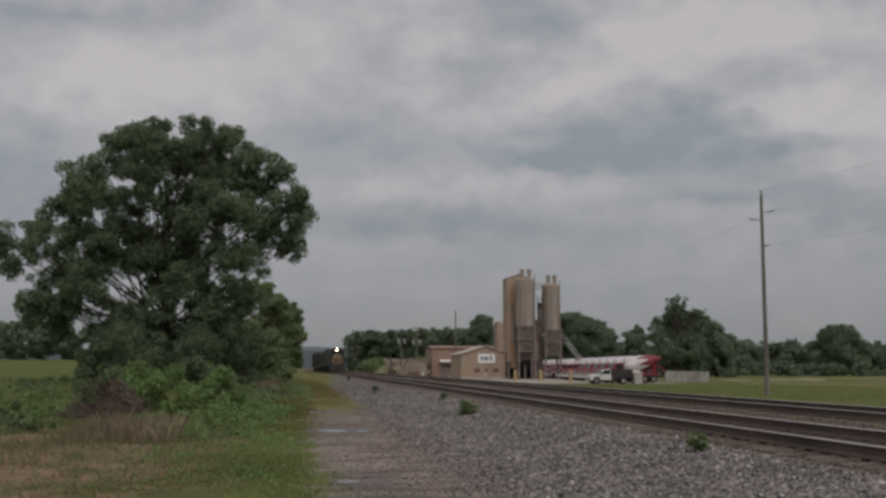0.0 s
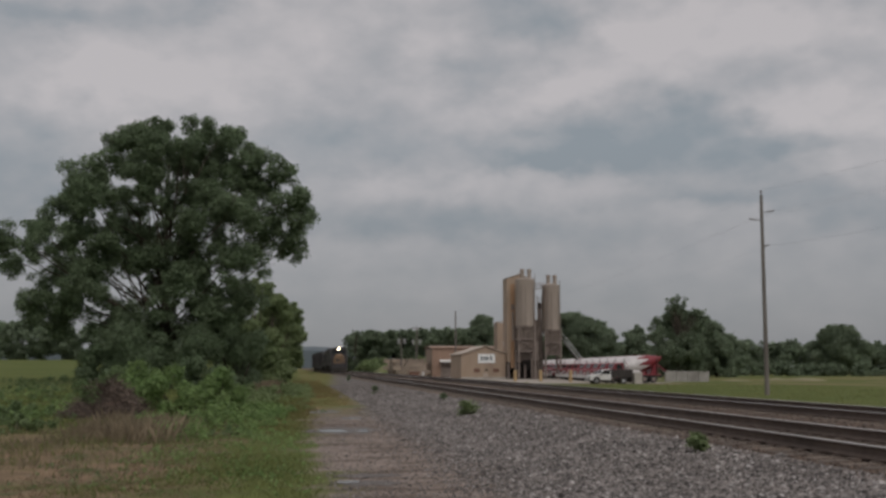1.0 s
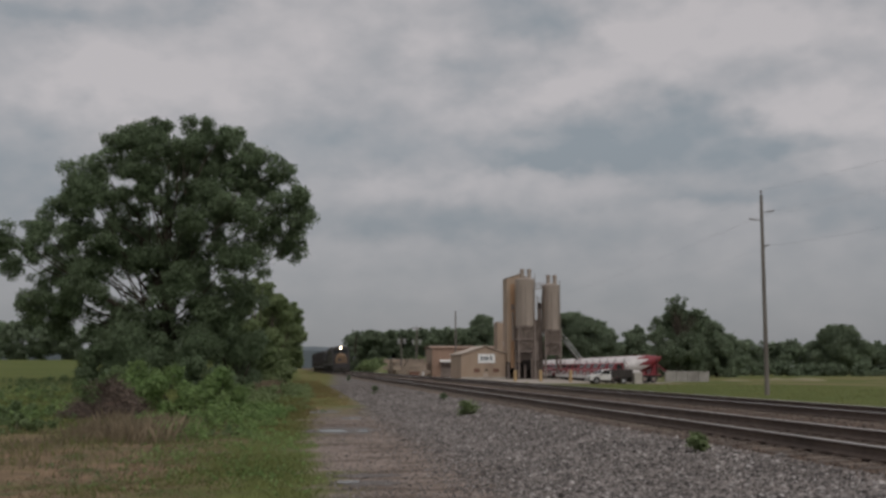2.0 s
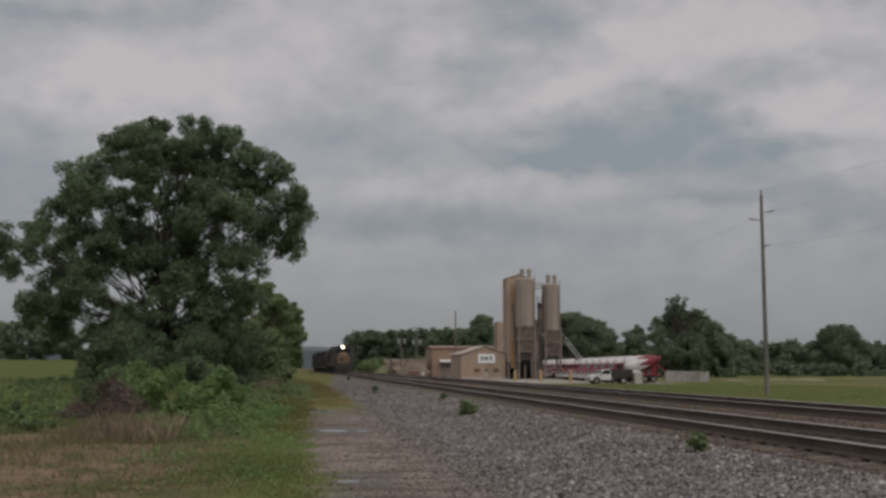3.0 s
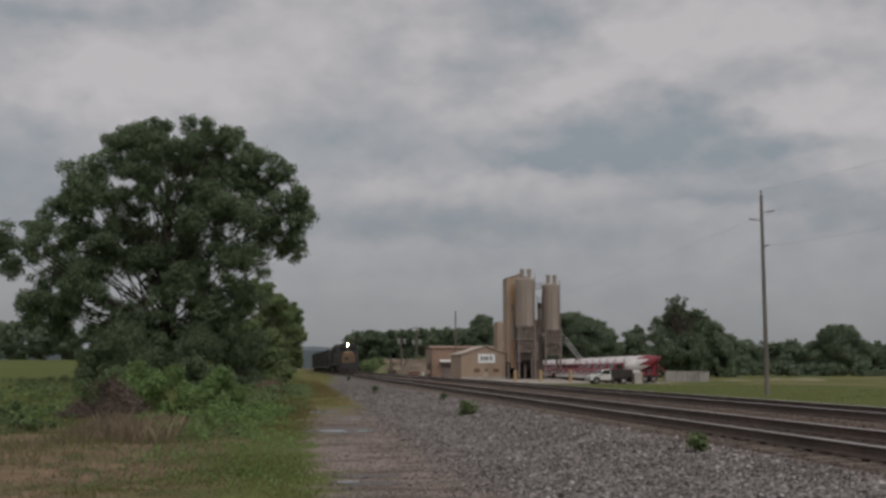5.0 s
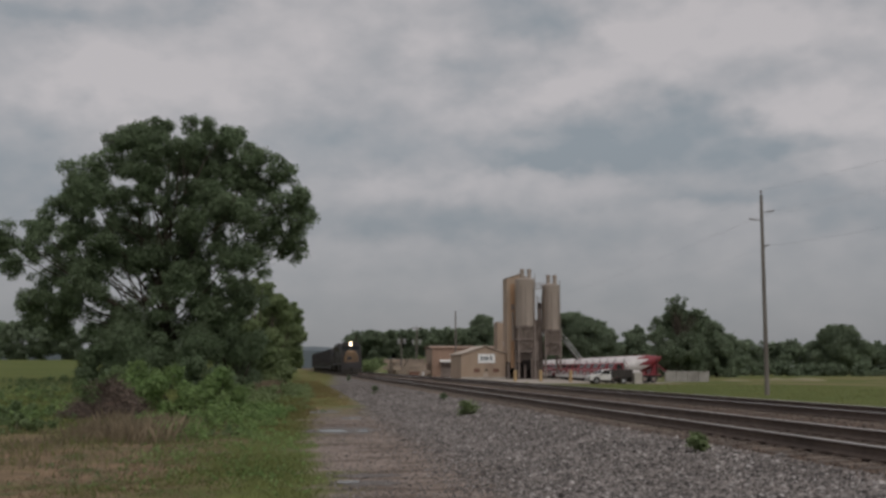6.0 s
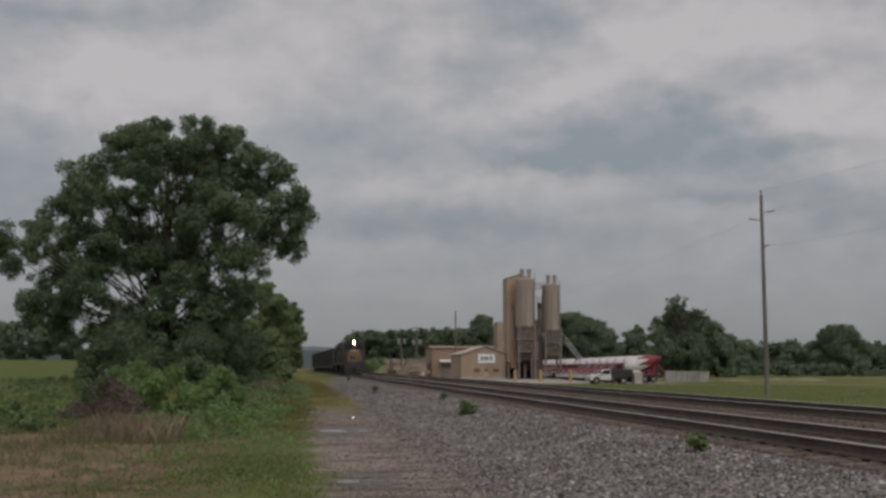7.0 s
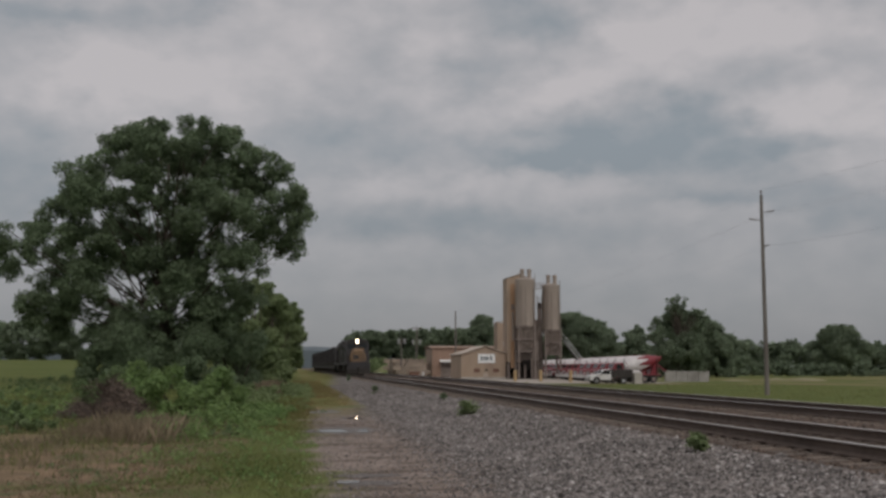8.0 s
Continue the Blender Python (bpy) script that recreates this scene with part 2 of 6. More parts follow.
def ground_z(x, y):
    """Height of the ground: bank of the railway, field rising gently on the other side."""
    x, y = np.asarray(x, float), np.asarray(y, float)
    z = np.interp(x + bend(y), BANK_X, BANK_Z)
    z = z + 0.0132 * np.clip(y - 40, 0, 270) * smooth01((-4 - x) / 12)
    rough = 0.035 * (np.sin(x * 1.7 + y * 0.9) + np.sin(y * 1.31 - x * 0.6) + 0.6 * np.sin(x * 4.1 + 1) * np.sin(y * 3.3))
    return z + rough * (smooth01((0.2 - x) / 1.5) + smooth01((x - 16) / 3))


def spread(near, far, step, grow):
    out = [near]
    while out[-1] < far:
        out.append(out[-1] + step)
        step *= grow
    return out


gx = np.array(sorted([-v for v in spread(3.0, 2600, 0.3, 1.09)] + list(np.arange(-2.75, 20.0, 0.25)) + spread(20.0, 2600, 0.35, 1.09)))
gy = np.array(sorted([-v for v in spread(2.0, 2600, 2.0, 1.3)] + list(np.arange(0.0, 60.0, 0.4)) + spread(60.0, 3000, 0.6, 1.05)))
GX, GY = np.meshgrid(gx, gy)
GZ = ground_z(GX, GY)
nx, ny = len(gx), len(gy)
gi = np.arange(nx * ny).reshape(ny, nx)
gf = np.stack([gi[:-1, :-1], gi[:-1, 1:], gi[1:, 1:], gi[1:, :-1]], -1).reshape(-1, 4)


def ground_material():
    """Grass, dry patches, the worn path and the gravel, told apart by the plan with ragged edges."""
    m = bpy.data.materials.new("ground_cover")
    m.use_nodes = True
    nodes, links = m.node_tree.nodes, m.node_tree.links
    shader = nodes["Principled BSDF"]
    shader.inputs["Roughness"].default_value = 0.95
    shader.inputs["Specular IOR Level"].default_value = 0.03
    tc = nodes.new("ShaderNodeTexCoord")
    xyz = nodes.new("ShaderNodeSeparateXYZ")
    links.new(tc.outputs["Object"], xyz.inputs[0])

    def noise_at(s, detail=4.0, stretch=None):
        n = nodes.new("ShaderNodeTexNoise")
        n.inputs["Scale"].default_value, n.inputs["Detail"].default_value = s, detail
        v = tc.outputs["Object"]
        if stretch:
            mp = nodes.new("ShaderNodeMapping")
            mp.inputs["Scale"].default_value = stretch
            links.new(v, mp.inputs[0])
            v = mp.outputs[0]
        links.new(v, n.inputs["Vector"])
        return n.outputs["Fac"]

    def calc(op, a, b):
        n = nodes.new("ShaderNodeMath")
        n.operation = op
        for i, v in enumerate((a, b)):
            if isinstance(v, (int, float)):
                n.inputs[i].default_value = v
            else:
                links.new(v, n.inputs[i])
        return n.outputs[0]

    def ranged(v, lo, hi, a=0.0, b=1.0):
        n = nodes.new("ShaderNodeMapRange")
        n.interpolation_type = "SMOOTHSTEP"
        for i, x in enumerate((lo, hi, a, b)):
            n.inputs[i + 1].default_value = x
        links.new(v, n.inputs[0])
        return n.outputs[0]

    def mixed(fac, x, y):
        n = nodes.new("ShaderNodeMix")
        n.data_type = "RGBA"
        if isinstance(fac, (int, float)):
            n.inputs[0].default_value = fac
        else:
            links.new(fac, n.inputs[0])
        for sock, v in ((n.inputs[6], x), (n.inputs[7], y)):
            if isinstance(v, tuple):
                sock.default_value = (*v, 1)
            else:
                links.new(v, sock)
        return n.outputs[2]

    y = xyz.outputs[1]
    x = xyz.outputs[0]
    wob = calc("MULTIPLY", calc("SUBTRACT", noise_at(0.7, 6), 0.5), 3.2)
    edge = calc("ADD", x, wob)
    # living grass, in two greens
    grass = mixed(ranged(noise_at(0.11, 3), 0.38, 0.62), (0.084, 0.112, 0.034), (0.120, 0.136, 0.046))
    grass = mixed(ranged(noise_at(3.5, 5), 0.35, 0.7), grass, (0.095, 0.105, 0.042))
    # dry tan drifts in the mown field beyond the line
    drift = calc("MULTIPLY", ranged(noise_at(0.06, 5, (0.5, 1.0, 1)), 0.46, 0.62), calc("MULTIPLY", ranged(x, 30.0, 48.0), ranged(y, 95.0, 150.0)))
    grass = mixed(drift, grass, (0.185, 0.155, 0.085))
    # dry straw near the camera
    dry = mixed(ranged(noise_at(2.2, 5), 0.35, 0.65), (0.225, 0.160, 0.105), (0.150, 0.112, 0.075))
    near = calc("MULTIPLY", ranged(calc("ADD", y, calc("MULTIPLY", wob, 5.0)), 38.0, 22.0), ranged(edge, -0.6, -2.2))
    dry = mixed(ranged(noise_at(0.9, 5), 0.5, 0.66), dry, (0.085, 0.095, 0.045))
    dry = mixed(ranged(noise_at(5.0, 4), 0.58, 0.7), dry, (0.23, 0.185, 0.14))
    cover = mixed(calc("MULTIPLY", near, ranged(noise_at(0.45, 4), 0.30, 0.48)), grass, dry)
    # yellowing verge along the bank further off
    verge = calc("MULTIPLY", ranged(edge, -0.7, 1.6), calc("MULTIPLY", ranged(y, 26.0, 46.0), ranged(x, 17.5, 15.5)))
    cover = mixed(verge, cover, mixed(ranged(noise_at(0.6), 0.36, 0.56), (0.185, 0.130, 0.062), (0.112, 0.130, 0.048)))
    # worn path: packed grey-brown grit
    grit = mixed(ranged(noise_at(9.0, 6), 0.35, 0.65), (0.175, 0.138, 0.119), (0.30, 0.248, 0.218))
    grit = mixed(ranged(noise_at(0.9, 4, (0.5, 1.6, 1)), 0.44, 0.62), grit, (0.125, 0.098, 0.082))
    path = calc("MULTIPLY", calc("MULTIPLY", ranged(edge, 0.0, 1.0), ranged(x, 17.5, 15.5)), ranged(calc("ADD", y, calc("MULTIPLY", wob, 5.0)), 50.0, 33.0))
    cover = mixed(path, cover, grit)
    # gravel of the bank
    chips = mixed(ranged(noise_at(26.0, 3), 0.38, 0.62), (0.075, 0.068, 0.064), (0.20, 0.184, 0.175))
    chips = mixed(ranged(noise_at(0.5, 4), 0.45, 0.7), chips, (0.155, 0.132, 0.115))
    bank = calc("MULTIPLY", ranged(calc("SUBTRACT", edge, ranged(y, 70.0, 200.0, 0.0, 3.4)), 2.0, 3.8), ranged(x, 15.6, 15.0))
    cover = mixed(bank, cover, chips)
    # rust and brake dust by the rails
    dust = mixed(ranged(noise_at(20.0, 3), 0.35, 0.65), (0.078, 0.054, 0.042), (0.150, 0.108, 0.084))
    rust = calc("MULTIPLY", ranged(calc("ADD", x, calc("MULTIPLY", wob, 0.25)), 6.1, 6.7), ranged(x, 14.9, 14.2))
    cover = mixed(rust, cover, dust)
    links.new(cover, shader.inputs["Base Color"])
    bp = nodes.new("ShaderNodeBump")
    bp.inputs["Strength"].default_value, bp.inputs["Distance"].default_value = 0.45, 0.04
    links.new(noise_at(14.0, 6), bp.inputs["Height"])
    links.new(bp.outputs[0], shader.inputs["Normal"])
    return m


ground = new("ground", mesh_np("ground", np.stack([GX, GY, GZ], -1).reshape(-1, 3), gf, ground_material(), True))
tagged(ground, "grass fields with a worn grit path and a gravel railway bank", "ground", kind="structure")

# puddles in the path
M_WATER = bpy.data.materials.new("puddle_water")
M_WATER.use_nodes = True
_s = M_WATER.node_tree.nodes["Principled BSDF"]
_s.inputs["Base Color"].default_value, _s.inputs["Roughness"].default_value = (0.03, 0.027, 0.022, 1), 0.02
_s.inputs["IOR"].default_value = 1.33


M_DAMP = mat("damp_mud", (0.058, 0.047, 0.040), (0.10, 0.082, 0.070), 5, 0.55, bump=0.3)


def puddle(x, y, w, d, seed, name="puddle", z=0.012, surface=M_WATER, label="shallow rain puddle on the worn grit path"):
    rng = random.Random(seed)
    bm = bmesh.new()
    n = 28
    ring = []
    for i in range(n):
        a = 2 * math.pi * i / n
        r = 1 + 0.22 * math.sin(3 * a + rng.random() * 6) + 0.12 * rng.uniform(-1, 1)
        ring.append(bm.verts.new((w / 2 * r * math.cos(a), d / 2 * r * math.sin(a), 0)))
    mid = bm.verts.new((0, 0, 0))
    for i in range(n):
        bm.faces.new((mid, ring[i], ring[(i + 1) % n]))
    ob = part(name, bm, surface)
    ob.matrix_basis = pose(x, y, z)
    return tagged(ob, label, name.replace("_", " "), name + " patches", "structure")


puddle(0.95, 28.6, 0.95, 1.1, 1), puddle(1.72, 28.6, 0.32, 0.8, 2), puddle(1.86, 35.6, 0.6, 0.8, 3)
puddle(0.72, 40.2, 0.24, 1.1, 4), puddle(0.78, 15.95, 0.34, 0.34, 5)
for x, y, w, d, k in ((1.3, 29.0, 1.9, 3.0, 11), (1.05, 15.8, 0.95, 0.7, 12), (1.1, 41.0, 1.1, 3.0, 13), (1.15, 16.9, 1.0, 0.5, 14)):
    puddle(x, y, w, d, k, "damp_mud", 0.006, M_DAMP, "dark damp mud round a puddle on the path")

# ---- railway ----
RAILS = ((7.36, 0.64, 8.80, 0.685), (11.66, 0.728, 13.10, 0.744))
TRACK_FROM, TRACK_TO, SLEEPER_STEP = 2.0, 900.0, 0.53
RAIL_SECTION = ((-0.069, 0), (0.069, 0), (0.069, 0.012), (0.02, 0.03), (0.009, 0.05), (0.009, 0.125), (0.034, 0.138), (0.037, 0.166), (0.028, 0.173),
                (-0.028, 0.173), (-0.037, 0.166), (-0.034, 0.138), (-0.009, 0.125), (-0.009, 0.05), (-0.02, 0.03), (-0.069, 0.012))


def rail_mesh(x, z):
    """The rail's section swept along the line."""
    bm = bmesh.new()
    last = None
    for y in [TRACK_FROM - 30, 60, 140] + list(range(int(BEND_FROM), int(TRACK_TO) + 1, 15)):
        ring = [bm.verts.new((x + u - float(bend(y)), y, z + v)) for u, v in RAIL_SECTION]
        if last:
            for i in range(len(ring)):
                j = (i + 1) % len(ring)
                f = bm.faces.new((last[i], ring[i], ring[j], last[j]))
                f.material_index = 1 if i in (7, 8, 9) else 0
        last = ring
    bmesh.ops.recalc_face_normals(bm, faces=bm.faces)
    return bm


sleeper_bm = boxed(-1.3, 1.3, -0.115, 0.115, -0.17, 0.0, bevel=0.015)
sleeper_me = bpy.data.meshes.new("sleeper")
sleeper_bm.to_mesh(sleeper_me)
sleeper_me.materials.append(M_TIE)
plate_bm = boxed(-0.17, 0.17, -0.10, 0.10, 0.0, 0.018, bevel=0.004)
plate_me = bpy.data.meshes.new("tie_plate")
plate_bm.to_mesh(plate_me)
plate_me.materials.append(M_RAIL)
for name_no, (xa, za, xb, zb) in enumerate(RAILS):
    track = thing("railway_track", pose(0, 0, 0), "rusty steel rails on dark timber sleepers in stone ballast", "railway track", "double railway line", "structure")
    for x, z in ((xa, za), (xb, zb)):
        part("rail", rail_mesh(x, z - 0.173), (M_RAIL, M_RAILTOP), track, "rusty steel rail with a polished head")
    lean = math.atan2(zb - za, xb - xa)
    rng = random.Random(5 + name_no)
    spots = [TRACK_FROM + i * SLEEPER_STEP for i in range(int((TRACK_TO - TRACK_FROM) / SLEEPER_STEP))]
    far_verts, far_faces = [], []
    quads = np.array([(0, 1, 3, 2), (4, 6, 7, 5), (0, 4, 5, 1), (2, 3, 7, 6), (0, 2, 6, 4), (1, 5, 7, 3)])
    slab = np.array([(sx * 1.3, sy * 0.115, -0.085 + sz * 0.085) for sx in (-1, 1) for sy in (-1, 1) for sz in (-1, 1)])
    for i, y in enumerate(spots):
        place = pose((xa + xb) / 2 - float(bend(y)) + rng.uniform(-0.05, 0.05), y + rng.uniform(-0.03, 0.03), (za + zb) / 2 - 0.1905, 0, -math.degrees(lean), heading(y) + rng.uniform(-1.2, 1.2))
        if 8 <= y < 76:
            s = new("sleeper", sleeper_me)
            s.parent, s.matrix_basis = track, place
            if name_no == 0 and y < 42:
                for side in (-0.72, 0.72):
                    p = new("tie_plate", plate_me)
                    p.parent, p.location = s, (side, 0, 0.0)
        else:
            far_verts.append(slab @ np.array(place.to_3x3()).T + np.array(place.translation))
            far_faces.append(quads + 8 * (len(far_verts) - 1))
    far = new("distant_sleepers", mesh_np("distant_sleepers", np.concatenate(far_verts), np.concatenate(far_faces), M_TIE))
    far.parent = track
    tagged(far, kind="stuff")
sleeper_bm.free(), plate_bm.free()
# ---- the train: two road locomotives and a string of coal hoppers ----
M_NAVY = mat("navy_paint", (0.024, 0.021, 0.023), (0.036, 0.032, 0.034), 1.5, 0.62, bump=0.08, spots=(0.03, 0.028, 0.026))
M_NOSE = mat("yellow_paint", (0.175, 0.108, 0.058), (0.115, 0.072, 0.042), 1.5, 0.5, bump=0.08, spots=(0.16, 0.09, 0.03))
M_GRIME = mat("running_gear_grime", (0.02, 0.018, 0.016), (0.045, 0.038, 0.032), 4, 0.85)
M_WHEEL = mat("wheel_steel", (0.10, 0.085, 0.075), (0.16, 0.145, 0.13), 4, 0.55, 0.6)
M_HOPPER = mat("coal_hopper_black", (0.030, 0.027, 0.030), (0.052, 0.046, 0.048), 1.2, 0.7, spots=(0.06, 0.042, 0.032), vary=0.25)
M_COAL = mat("coal", (0.010, 0.010, 0.011), (0.03, 0.03, 0.03), 9, 0.6, bump=0.9)
M_CABGLASS = gloss("cab_glass", (0.015, 0.018, 0.02), 0.1)
M_LAMP = glow("headlight_lens", (1.0, 0.80, 0.58), 14.0)
M_DITCH = gloss("ditch_light_lens", (0.06, 0.056, 0.05), 0.15)
M_RAILING = mat("handrail_paint", (0.05, 0.046, 0.042), (0.08, 0.072, 0.065), 6, 0.6)
TRACK_X, TRACK_Z, TRACK_LEAN = 8.08, 0.6625, math.degrees(math.atan2(0.045, 1.44))


def wheelset(y, r, parent):
    bm = bmesh.new()
    tube(bm, (-0.8, 0, 0), (0.8, 0, 0), 0.09, n=8)
    for s in (-1, 1):
        tube(bm, (s * 0.66, 0, 0), (s * 0.79, 0, 0), r, n=24)
        tube(bm, (s * 0.64, 0, 0), (s * 0.66, 0, 0), r + 0.03, n=24)
        tube(bm, (s * 0.79, 0, 0), (s * 0.83, 0, 0), r * 0.45, n=12)
    w = part("wheelset", bm, M_WHEEL, parent)
    w["radius"], w["axle_at"] = r, y
    w.location = (0, y, r)
    return w


def bogie(y, axles, r, parent):
    """Side frames with journal boxes, springs and a cross beam round the axles."""
    half = (max(axles) - min(axles)) / 2
    bm = bmesh.new()
    for s in (-1, 1):
        box(bm, s * 0.98 - 0.07, s * 0.98 + 0.07, -half - 0.45, half + 0.45, r - 0.02, r + 0.22, 0.03)
        for a in axles:
            box(bm, s * 1.0 - 0.12, s * 1.0 + 0.12, a - 0.18, a + 0.18, r - 0.2, r + 0.24, 0.03)
        for a in (-half / 2, half / 2):
            tube(bm, (s * 1.0, a, r - 0.12), (s * 1.0, a, r + 0.05), 0.11, n=8)
    box(bm, -1.0, 1.0, -0.25, 0.25, r - 0.05, r + 0.2, 0.03)
    b = part("bogie", bm, M_GRIME, parent)
    b.location = (0, y, 0)
    for a in axles:
        wheelset(a, r, b)
    return b


def locomotive():
    """Six-axle diesel; it runs towards -y, its front coupling face at y = 0, rail top at z = 0."""
    e = thing("locomotive", pose(0, 0, 0), "dark navy diesel locomotive with a yellow nose and lit headlight", "locomotive", "train")
    bm = boxed(-1.5, 1.5, 0.9, 21.3, 1.35, 1.62, bevel=0.03)
    box(bm, -1.2, 1.2, 0.7, 0.95, 0.95, 1.65, 0.03)
    part("frame", bm, M_NAVY, e)
    # plough and pilot
    bm = prism(((-1.45, 0.12), (1.45, 0.12), (1.5, 1.35), (-1.5, 1.35)), 0.72, 0.9, bevel=0.02)
    part("pilot", bm, M_NAVY, e)
    bm = bmesh.new()
    for s in (-1, 1):
        vs = box(bm, 0, 1.4, 0, 0.08, 0.1, 0.8, 0.01)
        bmesh.ops.transform(bm, matrix=pose(-0.02 * s, 0.3, 0) @ Matrix.Diagonal((s, 1, 1, 1)) @ pose(0, 0, 0, 0, 0, 16), verts=vs)
    part("snow_plough", bm, M_GRIME, e)
    part("coupler", boxed(-0.14, 0.14, 0.0, 0.75, 0.72, 1.02, bevel=0.05), M_GRIME, e)
    # low nose, sloping back to the cab
    bm = bmesh.new()
    rings = []
    for y, k, drop in ((1.5, 0.90, 0.18), (1.58, 0.97, 0.10), (1.9, 1.0, 0.0), (2.7, 1.0, -0.1)):
        rings.append([bm.verts.new((x * k, y, z - (drop if z > 2.9 else 0))) for x, z in
                      ((-1.02, 1.62), (-1.06, 2.0), (-1.04, 2.4), (-0.92, 2.75), (-0.74, 3.05), (-0.5, 3.28), (0.5, 3.28), (0.74, 3.05), (0.92, 2.75), (1.04, 2.4), (1.06, 2.0), (1.02, 1.62))])
    for a, b in zip(rings, rings[1:]):
        for k in range(12):
            bm.faces.new((a[k], a[(k + 1) % 12], b[(k + 1) % 12], b[k]))
    bm.faces.new(rings[0]), bm.faces.new(rings[-1][::-1])
    bmesh.ops.recalc_face_normals(bm, faces=bm.faces)
    nose = part("nose", bm, M_NOSE, e, "yellow painted nose with grime")
    part("nose_door", boxed(0.2, 0.75, 1.47, 1.505, 1.7, 2.7, bevel=0.012), M_NOSE, nose)
    part("emblem", boxed(-0.62, 0.05, 1.478, 1.498, 2.05, 2.5, bevel=0.008), M_NAVY, nose, "dark painted emblem panel")
    # cab with roof, windscreens and side windows
    bm = prism(((-1.5, 1.62), (1.5, 1.62), (1.5, 3.95), (1.2, 4.45), (0.7, 4.62), (-0.7, 4.62), (-1.2, 4.45), (-1.5, 3.95)), 2.7, 5.2, bevel=0.04)
    cab = part("cab", bm, M_NAVY, e)
    for s in (-1, 1):
        part("windscreen", boxed(s * 0.72 - 0.5, s * 0.72 + 0.5, 2.675, 2.69, 3.38, 4.0, bevel=0.004), M_CABGLASS, cab)
        part("side_window", boxed(s * 1.505 - 0.008, s * 1.505 + 0.008, 3.2, 4.6, 3.1, 3.8, bevel=0.003), M_CABGLASS, cab)
        part("number_board", boxed(s * 0.82 - 0.3, s * 0.82 + 0.3, 2.63, 2.69, 4.12, 4.34, bevel=0.01), M_GRIME, cab)
    part("headlight_housing", boxed(-0.3, 0.3, 2.55, 2.70, 4.05, 4.62, bevel=0.04), M_NAVY, e)
    for z in (4.2, 4.46):
        part("headlight", tubed((0, 2.5, z), (0, 2.56, z), 0.105, n=16), M_LAMP, e, "lit headlight lens")
    for s in (-1, 1):
        part("ditch_light", tubed((s * 1.0, 0.66, 1.45), (s * 1.0, 0.73, 1.45), 0.11, n=14), M_DITCH, e)
    # long hood with radiator wings, fans and doors
    bm = prism(((-0.95, 1.62), (0.95, 1.62), (0.95, 4.1), (0.75, 4.4), (-0.75, 4.4), (-0.95, 4.1)), 5.2, 20.4, bevel=0.03)
    hood = part("hood", bm, M_NAVY, e)
    part("radiator", prism(((-1.0, 3.5), (1.0, 3.5), (1.5, 4.0), (1.5, 4.5), (1.3, 4.72), (-1.3, 4.72), (-1.5, 4.5), (-1.5, 4.0)), 16.2, 20.3, bevel=0.03), M_NAVY, e)
    part("dynamic_brake_blister", prism(((-1.0, 3.3), (1.0, 3.3), (1.3, 3.8), (1.25, 4.5), (-1.25, 4.5), (-1.3, 3.8)), 6.2, 9.4, bevel=0.03), M_NAVY, e)
    part("exhaust_stack", boxed(-0.35, 0.35, 11.5, 12.3, 4.4, 4.75, bevel=0.04), M_GRIME, e)
    part("air_horn", tubed((0.3, 5.6, 4.75), (0.3, 5.1, 4.8), 0.05, 0.11, n=8), M_GRIME, e)
    for s in (-1, 1):
        for i in range(10):
            part("hood_door", boxed(s * 0.958 - 0.012, s * 0.958 + 0.012, 5.6 + i * 1.03, 6.5 + i * 1.03, 1.75, 3.2, bevel=0.004), M_NAVY, hood)
        # handrail along the walkway
        bm = bmesh.new()
        tube(bm, (s * 1.47, 5.3, 2.65), (s * 1.47, 20.9, 2.65), 0.02, n=6)
        for i in range(11):
            tube(bm, (s * 1.47, 5.4 + i * 1.55, 1.6), (s * 1.47, 5.4 + i * 1.55, 2.65), 0.018, n=6)
        part("handrail", bm, M_RAILING, e)
        bm = bmesh.new()
        for dx in (0.55, 1.42):
            tube(bm, (s * dx, 0.98, 1.6), (s * dx, 0.98, 2.65), 0.02, n=6)
        tube(bm, (s * 0.55, 0.98, 2.65), (s * 1.42, 0.98, 2.65), 0.02, n=6)
        part("front_handrail", bm, M_RAILING, e)
        for k in range(4):
            part("step", boxed(s * 1.3 - 0.2, s * 1.3 + 0.2, 0.92 + 0.07 * k, 1.25 + 0.07 * k, 0.3 + 0.35 * k, 0.33 + 0.35 * k), M_GRIME, e)
    part("fuel_tank", prism(((-1.45, 0.7), (-1.2, 0.3), (1.2, 0.3), (1.45, 0.7), (1.45, 1.33), (-1.45, 1.33)), 8.2, 13.6, bevel=0.04), M_GRIME, e)
    bogie(4.6, (-2.0, 0.0, 2.0), 0.53, e), bogie(17.4, (-2.0, 0.0, 2.0), 0.53, e)
    return e


